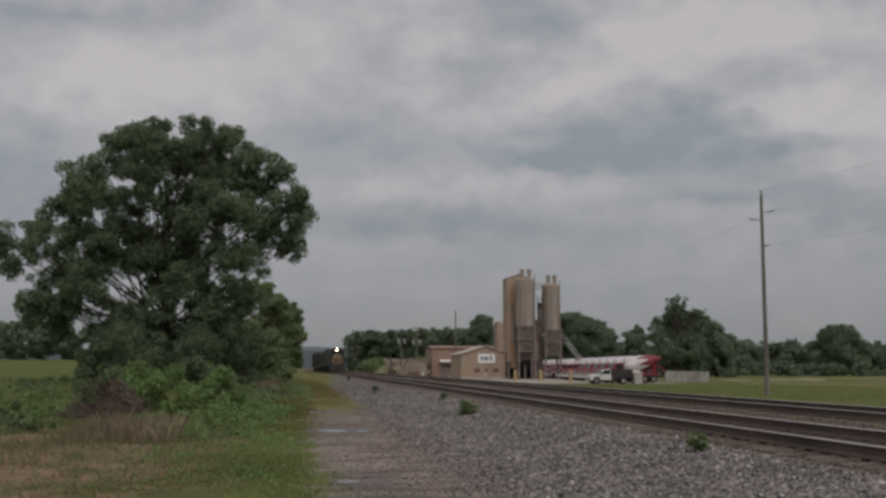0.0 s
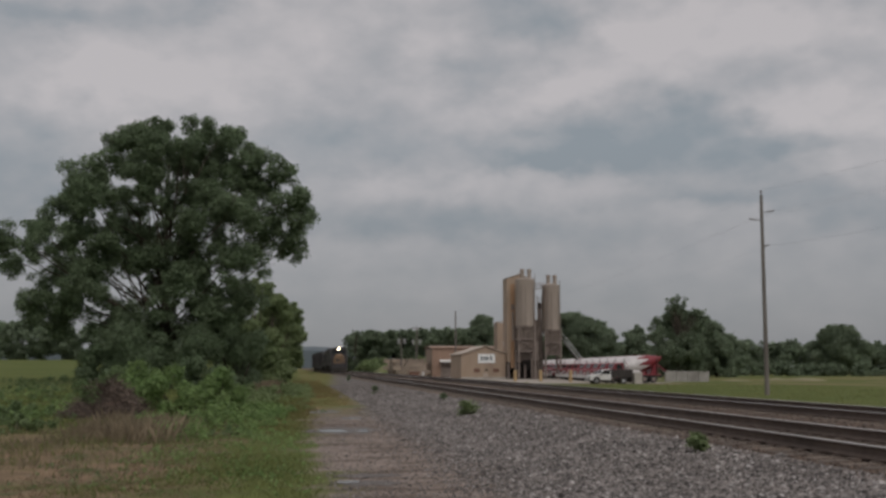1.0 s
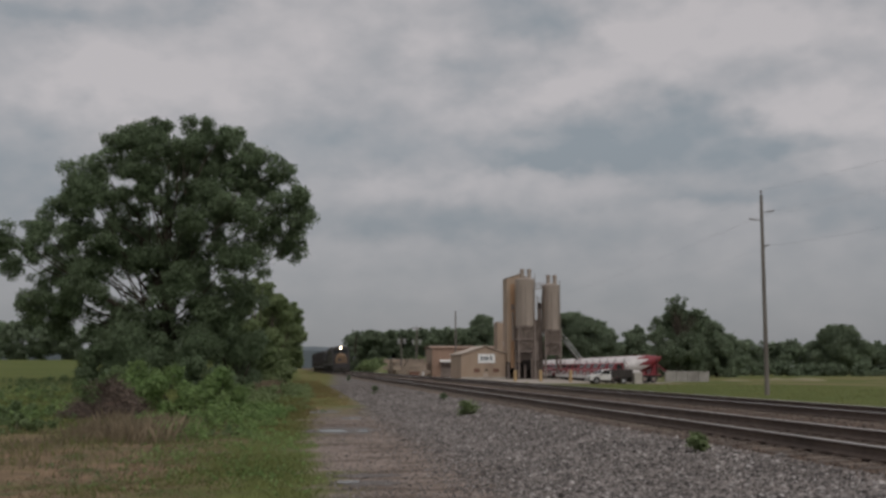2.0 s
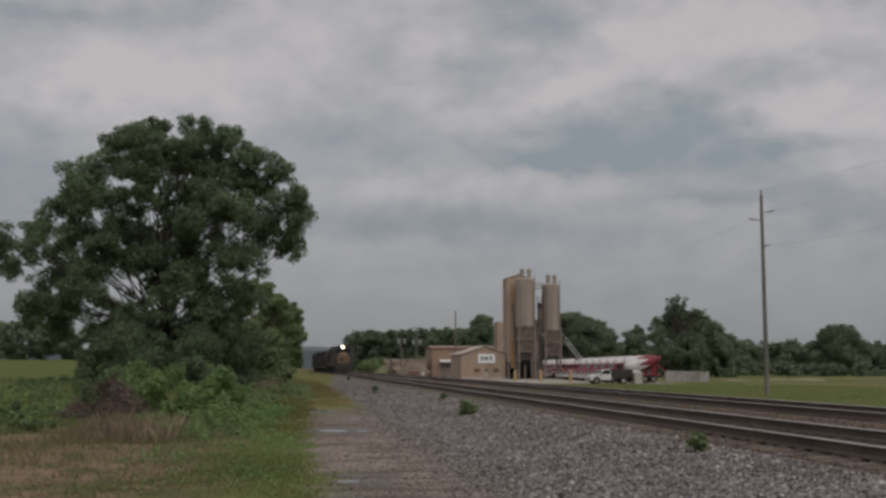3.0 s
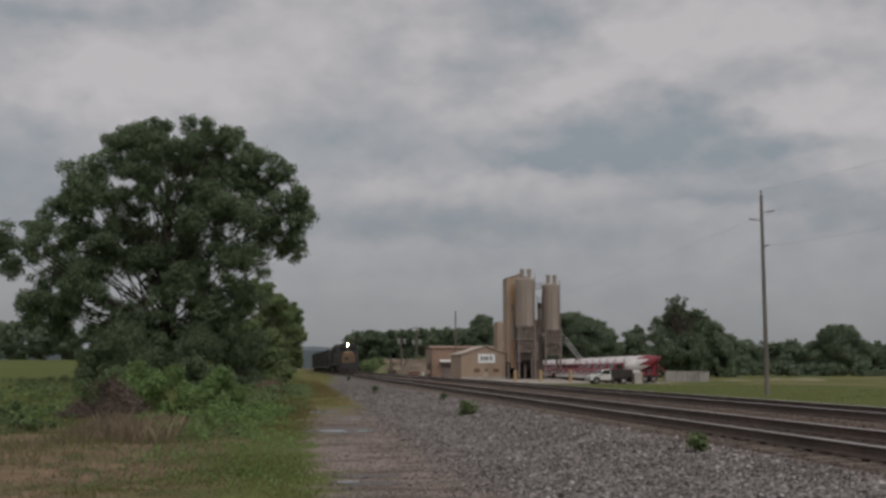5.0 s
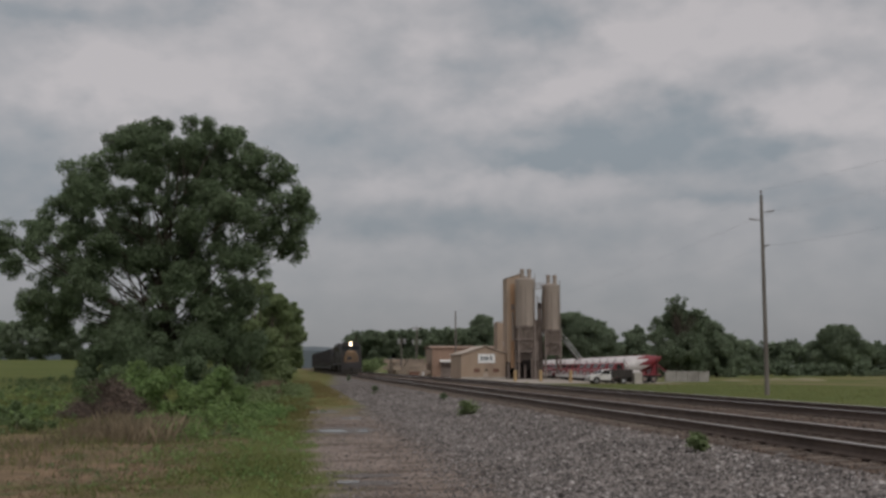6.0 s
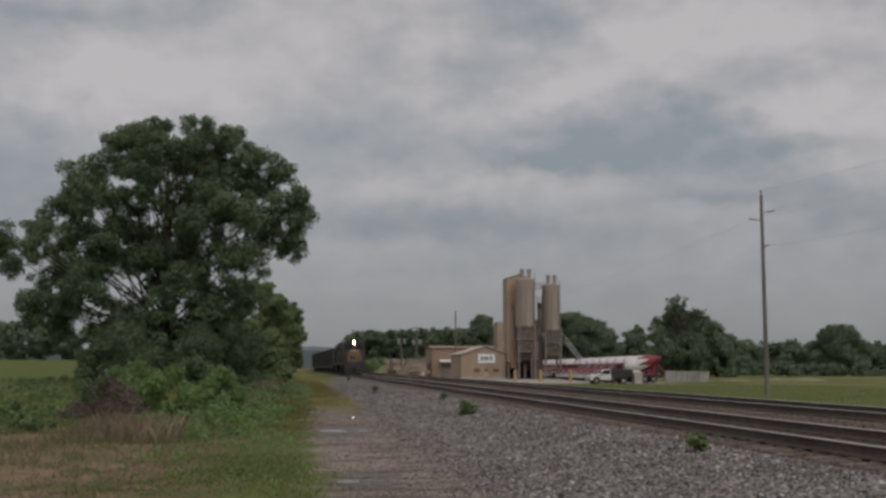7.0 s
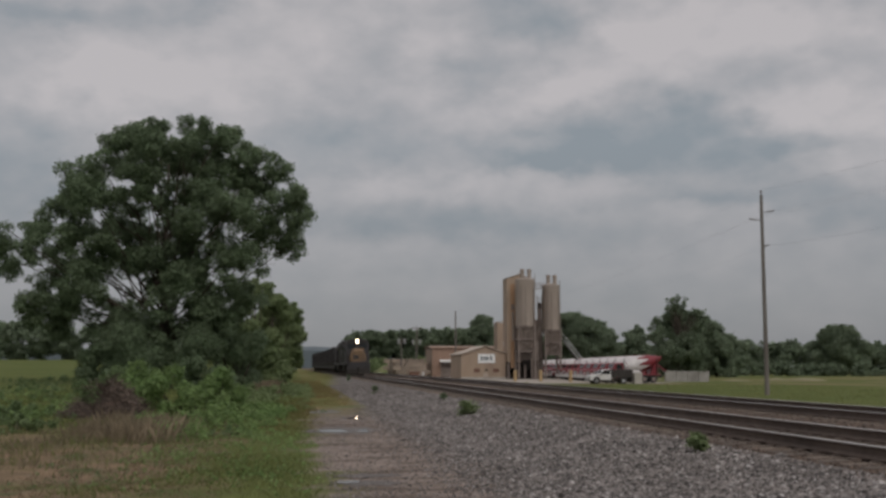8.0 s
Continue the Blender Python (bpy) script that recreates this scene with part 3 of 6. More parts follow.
def hopper_car():
    """Open coal hopper with ribs, end slopes and a heap of coal; front coupling at y = 0."""
    e = thing("hopper_car", pose(0, 0, 0), "grimy black ribbed hopper car loaded with coal", "freight car", "train")
    L = 16.2
    bm = prism(((0.9, 2.2), (0.9, 4.3), (L - 0.9, 4.3), (L - 0.9, 2.2), (L - 3.2, 0.75), (3.2, 0.75)), -1.52, 1.52, "x", bevel=0.02)
    body = part("body", bm, M_HOPPER, e)
    for s in (-1, 1):
        for i in range(12):
            y = 1.3 + i * (L - 2.6) / 11
            part("rib", boxed(s * 1.57 - 0.06, s * 1.57 + 0.06, y - 0.06, y + 0.06, 1.2 if 2 < i < 9 else 2.0, 4.25, bevel=0.01), M_HOPPER, body)
        part("top_chord", boxed(s * 1.55 - 0.09, s * 1.55 + 0.09, 0.85, L - 0.85, 4.25, 4.41, bevel=0.02), M_HOPPER, e)
        part("side_sill", boxed(s * 1.45 - 0.08, s * 1.45 + 0.08, 0.5, L - 0.5, 1.02, 1.3, bevel=0.02), M_HOPPER, e)
    bm = bmesh.new()
    n = 18
    grid = [[bm.verts.new((-1.44 + 2.88 * j / 6, 1.0 + (L - 2.0) * i / n, 4.27 + 0.42 * math.sin(math.pi * j / 6) * math.sin(math.pi * i / n) ** 0.4 + 0.06 * noise.noise((j * 1.3, i * 0.9, 0)) if 0 < i < n and 0 < j < 6 else 4.27)) for j in range(7)] for i in range(n + 1)]
    for i in range(n):
        for j in range(6):
            bm.faces.new((grid[i][j], grid[i][j + 1], grid[i + 1][j + 1], grid[i + 1][j]))
    part("coal_load", bm, M_COAL, e, "heaped black coal")
    part("end_platform", boxed(-1.5, 1.5, 0.35, 1.2, 1.02, 1.2, bevel=0.02), M_HOPPER, e)
    part("end_platform", boxed(-1.5, 1.5, L - 1.2, L - 0.35, 1.02, 1.2, bevel=0.02), M_HOPPER, e)
    part("coupler", boxed(-0.12, 0.12, 0.0, L, 0.78, 1.0, bevel=0.03), M_GRIME, e)
    bogie(2.1, (-0.9, 0.9), 0.46, e), bogie(L - 2.1, (-0.9, 0.9), 0.46, e)
    return e


TRAIN = []
front = locomotive()
TRAIN.append((front, 0.0))
second = copy_thing(front, pose(0, 0, 0))
tagged(second, "dark navy diesel locomotive, second unit of the train")
for ob in second.children_recursive:
    if ob.name.startswith("headlight") and "housing" not in ob.name:
        ob.data = ob.data.copy()
        ob.data.materials.clear()
        ob.data.materials.append(M_CABGLASS)
        ob["label"] = "unlit headlight lens"
TRAIN.append((second, 44.2))
car = hopper_car()
TRAIN.append((car, 44.6))
for i in range(1, 18):
    TRAIN.append((copy_thing(car, pose(0, 0, 0)), 44.6 + 16.4 * i))
HEAD_START, TRAIN_SPEED = 209.0, 8.65
# distance run along the line, by y
LINE_Y = np.arange(0.0, 800.0, 1.0)
LINE_S = np.concatenate([[0], np.cumsum(np.hypot(1.0, np.diff(bend(LINE_Y))))])


def on_line(s, length, flip):
    """The pose of a vehicle whose end that leads (or, turned about, trails) stands s metres along the line."""
    y0 = float(np.interp(s, LINE_S, LINE_Y))
    y1 = float(np.interp(s - length if flip else s + length, LINE_S, LINE_Y))
    x0, x1 = TRACK_X - float(bend(y0)), TRACK_X - float(bend(y1))
    turn = math.degrees(math.atan2(-(x1 - x0), y1 - y0))
    return pose(x0, y0, TRACK_Z, 0, TRACK_LEAN if flip else -TRACK_LEAN, turn)


def motions():
    """The big crown stirs in the wind; the train rolls towards the camera at a steady pace; its wheels turn with it."""
    crown = next(c for c in big_tree.children if c.name.startswith("crown"))
    walk(crown, [(k / 2, pose(0, 0, 0, 0.25 * math.sin(1.9 * k / 2 + 1), 0.45 * math.sin(1.3 * k / 2) + 0.2 * math.sin(3.1 * k / 2), 0)) for k in range(17)])
    for ob, back in TRAIN:
        flip = ob is second
        length = 16.2 if ob.name.startswith("hopper") else 22.0
        walk(ob, [(k / 2, on_line(HEAD_START + back - TRAIN_SPEED * k / 2, length, flip)) for k in range(17)])
        for b in ob.children:
            if not b.name.startswith("bogie"):
                continue
            for w in b.children:
                r, y = w["radius"], w["axle_at"]
                way = -1 if flip else 1
                walk(w, [(k / 15, pose(0, y, r, way * math.degrees(TRAIN_SPEED * k / 15 / r), 0, 0)) for k in range(121)])


# ---- plants ----
def leaves(rng, centres, radii, per_area, size, clump=0.3, flat=0.9, sprays=34, shell=False):
    """Folded leaf blades over a set of lobes, in loose sprays or (shell) as a ruffled outer layer: vertices and quads."""
    pts, out = [], []
    for c, r in zip(centres, radii):
        if shell:
            n = max(8, int(per_area * r * r))
            d = rng.normal(size=(n, 3)) + (0, 0, 0.35)
            d /= np.linalg.norm(d, axis=1)[:, None]
            bump = rng.normal(size=(3, 3)) * 4.0
            reach = 0.66 + 0.16 * np.sin(d @ bump + rng.uniform(0, 6, 3)).mean(1) + 0.3 * rng.random(n)
            reach = np.where(rng.random(n) < 0.12, reach * rng.uniform(1.0, 1.3, n), reach)
            pts.append(c + d * r * reach[:, None] * (1, 1, flat) + rng.normal(size=(n, 3)) * 0.11 * r)
            out.append(d * 0.9 + rng.normal(size=(n, 3)) * 0.45 - (0, 0, 0.6))
            continue
        k = max(12, int(sprays * rng.uniform(0.8, 1.2)))
        d = rng.normal(size=(k, 3))
        d /= np.linalg.norm(d, axis=1)[:, None]
        sub = c + d * r * (rng.random((k, 1)) ** 0.45 * 0.88) * (1, 1, flat)
        n = max(5, int(per_area * r * r / k))
        for q, away in zip(sub, d):
            s = r * clump * rng.uniform(0.55, 1.25)
            v = np.clip(rng.normal(size=(n, 3)), -1.5, 1.5)
            pts.append(q + v * s * (0.8, 0.8, 0.5))
            out.append(away * 0.8 + rng.normal(size=(n, 3)) * 0.7)
    p, nrm = np.concatenate(pts), np.concatenate(out)
    nrm[:, 2] += 0.95
    nrm /= np.linalg.norm(nrm, axis=1)[:, None]
    a = rng.normal(size=p.shape)
    a -= nrm * (a * nrm).sum(1)[:, None]
    a /= np.linalg.norm(a, axis=1)[:, None]
    b = np.cross(nrm, a)
    s = (size * rng.uniform(0.6, 1.4, len(p)))[:, None]
    verts = np.stack([p - a * s, p - b * s * 0.55 + nrm * s * 0.18, p + a * s, p + b * s * 0.55 + nrm * s * 0.18], 1).reshape(-1, 3)
    return verts, np.arange(len(verts)).reshape(-1, 4)


def broken_up(rng, lobes, k):
    """Each lobe of a crown as a smaller core with k ragged tufts about it."""
    out = []
    for x, y, z, r in lobes:
        out.append((x, y, z, r * 0.78))
        for _ in range(k):
            d = Vector((rng.gauss(0, 1), rng.gauss(0, 1), rng.gauss(0.25, 1))).normalized() * r * rng.uniform(0.6, 0.95)
            out.append((x + d.x, y + d.y, z + d.z * 0.9, r * rng.uniform(0.24, 0.46)))
    return out


def limb(bm, p, q, r0, r1, rng, bend=0.08, steps=4):
    """A crooked, tapering limb."""
    p, q = Vector(p), Vector(q)
    last, lr = p, r0
    for i in range(1, steps + 1):
        t = i / steps
        now = p.lerp(q, t) + Vector((rng.uniform(-1, 1), rng.uniform(-1, 1), rng.uniform(-0.3, 0.8))) * bend * (q - p).length * (1 - t) * 1.2
        r = r0 + (r1 - r0) * t
        tube(bm, last, now, lr, r, n=7, caps=False)
        last, lr = now, r


def tree(name, place, lobes, leaf, size, per_area, trunk_r, label, seed, fork=0.22, group="", category="tree", twigs=3, lean=0.0, branch=0.28, clump=0.3, sprays=34, clumps=None, shell=True):
    """A tapered trunk, a limb and twigs to each lobe of the crown, and the leaves. lobes: (x, y, z, radius)."""
    rng, nrg = random.Random(seed), np.random.default_rng(seed)
    e = thing(name, place, label, category, group)
    top = max(l[2] for l in lobes)
    bm = bmesh.new()
    tube(bm, (0, 0, -0.25), (0, 0, 0.5), trunk_r * 1.5, trunk_r * 1.05, n=12, caps=False)
    spine = [(0, 0, 0.5), (lean * 0.4, 0.1, top * fork), (lean, -0.2, top * 0.5), (lean * 0.6, 0, top * 0.86)]
    for i, (a, b) in enumerate(zip(spine, spine[1:])):
        limb(bm, a, b, trunk_r * (1.05, 0.82, 0.5)[i], trunk_r * (0.82, 0.5, 0.12)[i], rng, 0.03)
    for x, y, z, r in lobes:
        t = min(max(z / top - 0.35 + rng.uniform(-0.08, 0.05), fork * 0.7), 0.75) * top
        foot = (lean * t / top, 0, t)
        limb(bm, foot, (x * 0.9, y * 0.9, z), trunk_r * branch, trunk_r * 0.05, rng, 0.10)
        for _ in range(twigs):
            d = Vector((rng.uniform(-1, 1), rng.uniform(-1, 1), rng.uniform(-0.4, 1))).normalized() * r * 0.85
            limb(bm, (x * 0.9, y * 0.9, z), Vector((x, y, z)) + d, trunk_r * 0.07, trunk_r * 0.02, rng, 0.08, 2)
    part("trunk", bm, M_BARK, e)
    mass = clumps or lobes
    v, f = leaves(nrg, [np.array(l[:3]) for l in mass], [l[3] for l in mass], per_area, size, clump, 0.8, sprays, shell)
    crown = new("crown", mesh_np("crown", v, f, leaf))
    crown.parent = e
    return e


# the big tree beside the path
BIG_LOBES = ((1.7, 18.2, 1.5), (-1.0, 18.4, 1.7), (3.6, 18.9, 1.2), (-3.4, 17.7, 1.7), (5.8, 16.7, 1.5), (7.9, 15.9, 1.5), (9.1, 13.4, 1.3), (8.3, 10.9, 1.6),
             (6.0, 13.8, 2.1), (2.1, 15.7, 2.5), (-1.2, 15.1, 2.0), (-4.8, 15.6, 1.9), (-6.0, 14.3, 1.4), (-6.8, 12.3, 2.0), (-9.1, 11.9, 1.2), (-10.7, 10.6, 1.1),
             (-11.2, 9.1, 1.1), (-9.5, 7.2, 1.3), (-7.2, 8.7, 1.9), (-7.2, 5.4, 1.6), (-4.3, 10.7, 1.5), (-5.0, 7.2, 1.8), (1.7, 10.3, 2.0), (5.0, 9.1, 1.8),
             (2.9, 12.6, 1.6), (3.3, 6.0, 2.3), (1.2, 7.4, 1.7), (7.0, 9.1, 1.0),
             (4.2, 18.5, 1.1), (9.9, 13.2, 0.9), (9.4, 12.2, 0.9), (-2.6, 18.6, 1.0), (2.6, 19.0, 0.9), (5.9, 17.5, 0.9), (9.2, 10.2, 0.9), (-11.2, 10.0, 0.8), (-9.6, 5.6, 0.9),
             (-2.6, 13.0, 1.3), (-3.8, 12.2, 1.2), (3.6, 17.0, 1.3), (2.4, 14.0, 1.3), (-1.4, 13.9, 1.1), (3.9, 13.4, 1.2), (-6.2, 10.6, 1.3), (5.6, 15.4, 1.2),
             (-1.5, 11.3, 1.3), (-2.8, 9.2, 1.3), (0.4, 9.6, 1.4), (-0.4, 8.0, 1.3), (-2.6, 11.6, 1.1), (1.6, 11.8, 1.3), (-4.4, 8.6, 1.1), (2.0, 18.6, 1.0), (-0.8, 19.0, 0.8), (4.4, 18.9, 0.8))
# the inner crown
INNER_LOBES = ((0.5, 13.8, 1.6), (-3.2, 13.6, 1.6), (4.2, 15.2, 2.0), (6.5, 11.6, 1.7), (3.8, 10.8, 1.8), (-8.8, 9.6, 1.2), (-2.2, 16.6, 1.9), (0.4, 17.2, 1.8), (6.8, 15.0, 1.6),
               (-5.8, 13.6, 1.6), (-8.6, 6.2, 1.4), (-6.0, 6.2, 1.7), (0.0, 5.2, 2.0), (5.3, 7.0, 2.0), (-2.8, 4.8, 1.8), (0.3, 11.2, 1.2), (-2.6, 10.5, 1.4), (-1.2, 9.2, 1.2), (-1.6, 7.2, 1.2), (-3.9, 9.9, 1.2), (-4.2, 5.4, 1.5), (-0.4, 12.6, 0.9), (4.9, 12.2, 1.4), (2.2, 8.6, 1.5), (7.2, 13.0, 1.4), (-7.6, 13.8, 1.3), (-5.6, 9.0, 1.4), (-8.8, 10.8, 1.0))
_r = random.Random(11)
big = []
for x, z, r in BIG_LOBES:
    big.append((x, _r.uniform(-3.0, 3.0), z - 0.3, r))
for x, z, r in INNER_LOBES:
    big.append((x, _r.uniform(-2.5, 2.5), z - 0.3, r))
for x, z, r in BIG_LOBES[8:16:2] + BIG_LOBES[:2]:
    big.append((x * 0.85, _r.choice((-3.5, 3.5)), z - 1.5, r * 0.9))
# leaf clumps fill the crown, but for the breaks where the sky shows between the limbs
CROWN_BREAKS = ((-1.1, 12.1, 2.13, 0.69), (0.9, 12.7, 0.61, 0.74), (-2.6, 8.2, 0.66, 1.06), (-1.9, 6.9, 0.56, 1.17), (1.3, 15.2, 0.66, 0.59), (8.2, 14.7, 0.81, 0.85), (4.6, 11.7, 0.76, 0.48), (4.2, 10.8, 0.76, 0.48), (-2.1, 14.0, 0.71, 0.74), (-3.7, 13.8, 0.41, 0.48), (-7.5, 12.3, 0.71, 0.37), (-9.7, 10.6, 1.12, 0.48), (-9.2, 8.4, 1.22, 0.64), (-6.3, 5.0, 0.81, 0.32), (-4.4, 5.4, 1.01, 0.48), (-3.5, 4.6, 0.76, 0.48), (0.0, 8.2, 0.36, 0.53), (6.4, 13.6, 0.61, 0.37), (8.9, 13.8, 0.41, 0.37), (-2.3, 16.9, 0.61, 0.37), (5.0, 17.6, 0.71, 0.43), (7.3, 8.9, 0.71, 0.43))
big_clumps = []
while len(big_clumps) < 1500:
    x, y, z, r = _r.choices(big, [l[3] ** 1.7 for l in big])[0]
    d = Vector((_r.gauss(0, 1), _r.gauss(0, 1), _r.gauss(0, 1))).normalized() * r * _r.random() ** 0.55
    q = Vector((x, y, z)) + d * 0.92
    small_r = _r.uniform(0.32, 0.72)
    if all(((q.x - a) / (w * 0.6 + small_r * 0.2)) ** 2 + ((q.z - b) / (h * 0.6 + small_r * 0.2)) ** 2 > 1 for a, b, w, h in CROWN_BREAKS):
        big_clumps.append((q.x, q.y, q.z, small_r))
big_tree = tree("broadleaf_tree", pose(-9.25, 80.0, 0.15), big, M_LEAF_OAK, 0.095, 600, 0.5, "tall spreading broadleaf tree in full dark green leaf", 3, branch=0.15, clumps=big_clumps, twigs=2)


def shrub(place, w, d, h, leaf, size, per_area, label, seed, stems=7, name="shrub", group="", clump=0.38):
    """Stems from one root and lobes of leaves, broad at the foot."""
    rng, nrg = random.Random(seed), np.random.default_rng(seed)
    e = thing(name, place, label, "shrub", group)
    bm = bmesh.new()
    cs, rs = [], []
    k = max(6, int(5 + 2.2 * w * h / max(0.3, min(w, h)) ** 2 * 1.6))
    for i in range(min(k, 26)):
        t = rng.random() ** 0.7
        rr = min(w, h) * rng.uniform(0.16, 0.27)
        x, y = rng.uniform(-0.5, 0.5) * (w - rr), rng.uniform(-0.5, 0.5) * (d - rr)
        z = max(rr * 0.55, (h - rr) * t * (1 - 0.55 * (2 * x / w) ** 2) - rr * 0.1)
        cs.append(np.array((x, y, z))), rs.append(rr)
        if i < stems * 2:
            limb(bm, (x * 0.2, y * 0.2, -0.1), (x, y, z), 0.02 * h ** 0.7, 0.006 * h ** 0.7, rng, 0.1, 3)
    part("rootstock", bm, M_BARK, e)
    v, f = leaves(nrg, cs, rs, per_area, size, clump, shell=size > 0.05)
    v[:, 2] = np.maximum(v[:, 2], -0.05)
    fo = new("foliage", mesh_np("foliage", v, f, leaf))
    fo.parent = e
    return e


def on_ground(x, y, rz=0):
    return pose(x, y, float(ground_z(x, y)), 0, 0, rz)


# undergrowth round the foot of the big tree
shrub(on_ground(-10.6, 76), 4.6, 3.5, 4.6, M_LEAF_OAK, 0.1, 1700, "dark green undergrowth shrub beneath a large tree", 21)
shrub(on_ground(-7.4, 77), 4.8, 3.5, 5.2, M_LEAF_OAK, 0.1, 1700, "dark green undergrowth shrub beneath a large tree", 22)
shrub(on_ground(-13.2, 78.5), 3.6, 3.0, 3.0, M_LEAF_OAK, 0.1, 1700, "dark green undergrowth shrub beneath a large tree", 23)
shrub(on_ground(-4.3, 80), 4.6, 4.0, 6.6, M_LEAF_OAK, 0.1, 1500, "tall leafy shrub beside a large tree", 24)
shrub(on_ground(-6.0, 73.5), 4.0, 2.6, 3.2, M_LEAF_OAK, 0.1, 1700, "dark green undergrowth shrub beneath a large tree", 26)
shrub(on_ground(-2.0, 84), 3.6, 4.0, 4.2, M_LEAF_HEDGE, 0.13, 1500, "leafy shrub at the edge of the verge", 25)

shrub(on_ground(-1.2, 92), 1.7, 2.0, 2.5, M_LEAF_BRIGHT, 0.07, 1500, "light green leafy shrub at the edge of the verge", 27)

# hedgerow trees further along the verge
for i, (x, y, h, w) in enumerate(((-5.4, 100, 9.6, 3.6), (-4.0, 112, 11.2, 4.0), (-2.6, 124, 10.0, 3.6), (-2.2, 138, 11.0, 4.0), (-1.3, 150, 11.2, 4.0), (-0.9, 163, 10.4, 3.8), (-3.5, 176, 12.0, 4.5))):
    rg = random.Random(60 + i)
    lb = []
    for k in range(22):
        t = rg.random()
        z = 1.2 + (h - 2.4) * t
        s = w * 0.62 * math.sqrt(max(0.12, 1 - (2 * t - 0.85) ** 2 * 0.75))
        a = rg.uniform(0, 2 * math.pi)
        lb.append((s * math.cos(a) * rg.uniform(0.5, 1), s * math.sin(a) * rg.uniform(0.5, 1), z, w * rg.uniform(0.22, 0.32)))
    tree("hedgerow_tree", on_ground(x, y), lb, M_LEAF_HEDGE, 0.14, 650, 0.24, "dense green hedgerow tree leafy to the ground", 60 + i, group="hedgerow", twigs=1, clumps=broken_up(rg, lb, 5))


# woods and single trees in the distance; their leaf colour carries the haze
def crown_lobes(rg, h, w, n, foot=0.25):
    lb = []
    for k in range(n):
        t = rg.random()
        z = h * (foot + (1 - foot) * t) * 0.93
        s = w / 2 * math.sqrt(max(0.1, 1 - (2 * t - 0.6) ** 2 * 0.55)) * rg.uniform(0.2, 1)
        a = rg.uniform(0, 2 * math.pi)
        lb.append((s * math.cos(a), s * math.sin(a), z, w * rg.uniform(0.12, 0.2)))
    return lb


FIELD = -0.65
for i, (x, y, h, w, n, lab) in enumerate((
        (83.0, 232, 15.3, 13, 34, "tall broadleaf tree with thin upper branches"), (95.0, 240, 11.8, 15, 30, "rounded green broadleaf tree in a field edge"),
        (79.0, 250, 10.0, 9, 22, "broadleaf tree at the edge of the works yard"), (157.0, 302, 13.4, 18, 36, "round-headed broadleaf tree at a field edge"),
        (57.5, 332, 17.6, 16, 30, "dark green broadleaf tree behind the works"), (76.0, 302, 17.4, 15, 30, "dark green broadleaf tree behind the silos"),
        (85.0, 304, 15.4, 13, 26, "dark green broadleaf tree behind the silos"), (67.0, 315, 14.5, 14, 26, "dark green broadleaf tree behind the silos"),
        (21.6, 400, 16.9, 5, 14, "broadleaf tree standing above the wood edge"),
        (79.9, 298, 16.4, 15, 32, "dark green broadleaf tree behind the silos"), (84.6, 292, 11.5, 10, 22, "dark green broadleaf tree behind the silos"), (83.1, 262, 12.3, 9, 22, "rounded green broadleaf tree in a field edge"), (89.9, 236, 13.0, 11, 26, "rounded green broadleaf tree in a field edge"))):
    rg = random.Random(80 + i)
    lb = crown_lobes(rg, h, w, int(n * 1.6), 0.08)
    tree("broadleaf_tree", pose(x, y, FIELD), lb, M_LEAF_FAR_HAZE, 0.21, 190, 0.4, lab, 80 + i, group="trees round the works", twigs=1, clumps=broken_up(rg, lb, 5))
# the sparse top of the tall one
_r = random.Random(17)
thin_lobes = [(-0.3 + 1.5 * _r.triangular(-1.7, 1.7), _r.uniform(-1, 1), 15.6 + 1.2 * _r.triangular(-1.9, 1.9), _r.uniform(0.25, 0.5)) for _ in range(84)]
thin_lobes += [(4.7 + _r.triangular(-1.7, 1.7), _r.uniform(-1, 1), 14.1 + 0.8 * _r.triangular(-1.7, 1.7), _r.uniform(0.25, 0.45)) for _ in range(40)]
tree("broadleaf_tree", pose(82.0, 229, FIELD), thin_lobes, M_LEAF_FAR_HAZE, 0.11, 420, 0.14, "slender tree with sparse upper leaves", 99, group="trees round the works", branch=0.22, twigs=1)


def wood(name, spots, leaf, size, per_area, label, seed):
    """A far wood, too dense to count: lobes of leaves over a strip."""
    nrg = np.random.default_rng(seed)
    lobes = []
    for x, y, z0, h, w in spots:
        for k in range(7):
            r = w * nrg.uniform(0.16, 0.3)
            lobes.append((x + nrg.uniform(-0.4, 0.4) * w, y + nrg.uniform(-0.3, 0.3) * w, z0 + max(r * 0.3, (h - r) * (1 - nrg.random() ** 1.8 * 0.95)), r))
    lobes = broken_up(random.Random(seed), lobes, 4)
    v, f = leaves(nrg, [np.array(l[:3]) for l in lobes], [l[3] for l in lobes], per_area, size, shell=True)
    return tagged(new(name, mesh_np(name, v, f, leaf)), label, "wood", kind="stuff")


nr = np.random.default_rng(7)
spots = []
for i in range(120):     # behind the works, rising to the right
    t = i / 119
    x, y = 22.5 + 60 * t + nr.uniform(-2, 2), 405 + nr.uniform(-10, 25)
    spots.append((x, y, FIELD - 0.5, 15.6 + 3.2 * t + nr.uniform(-1.2, 0.9), 8))
for i in range(40):
    spots.append((92 + 1.4 * i + nr.uniform(-3, 3), 430 + nr.uniform(-10, 20), FIELD, 11.5 + nr.uniform(-1.5, 1.5), 10))
for i in range(90):     # across the field on the right
    t = i / 89
    spots.append((96 + 119 * t + nr.uniform(-3, 3), 345 - 45 * t + nr.uniform(-8, 14), FIELD, 9.6 + 2.0 * t + nr.uniform(-1.6, 1.3), 9))
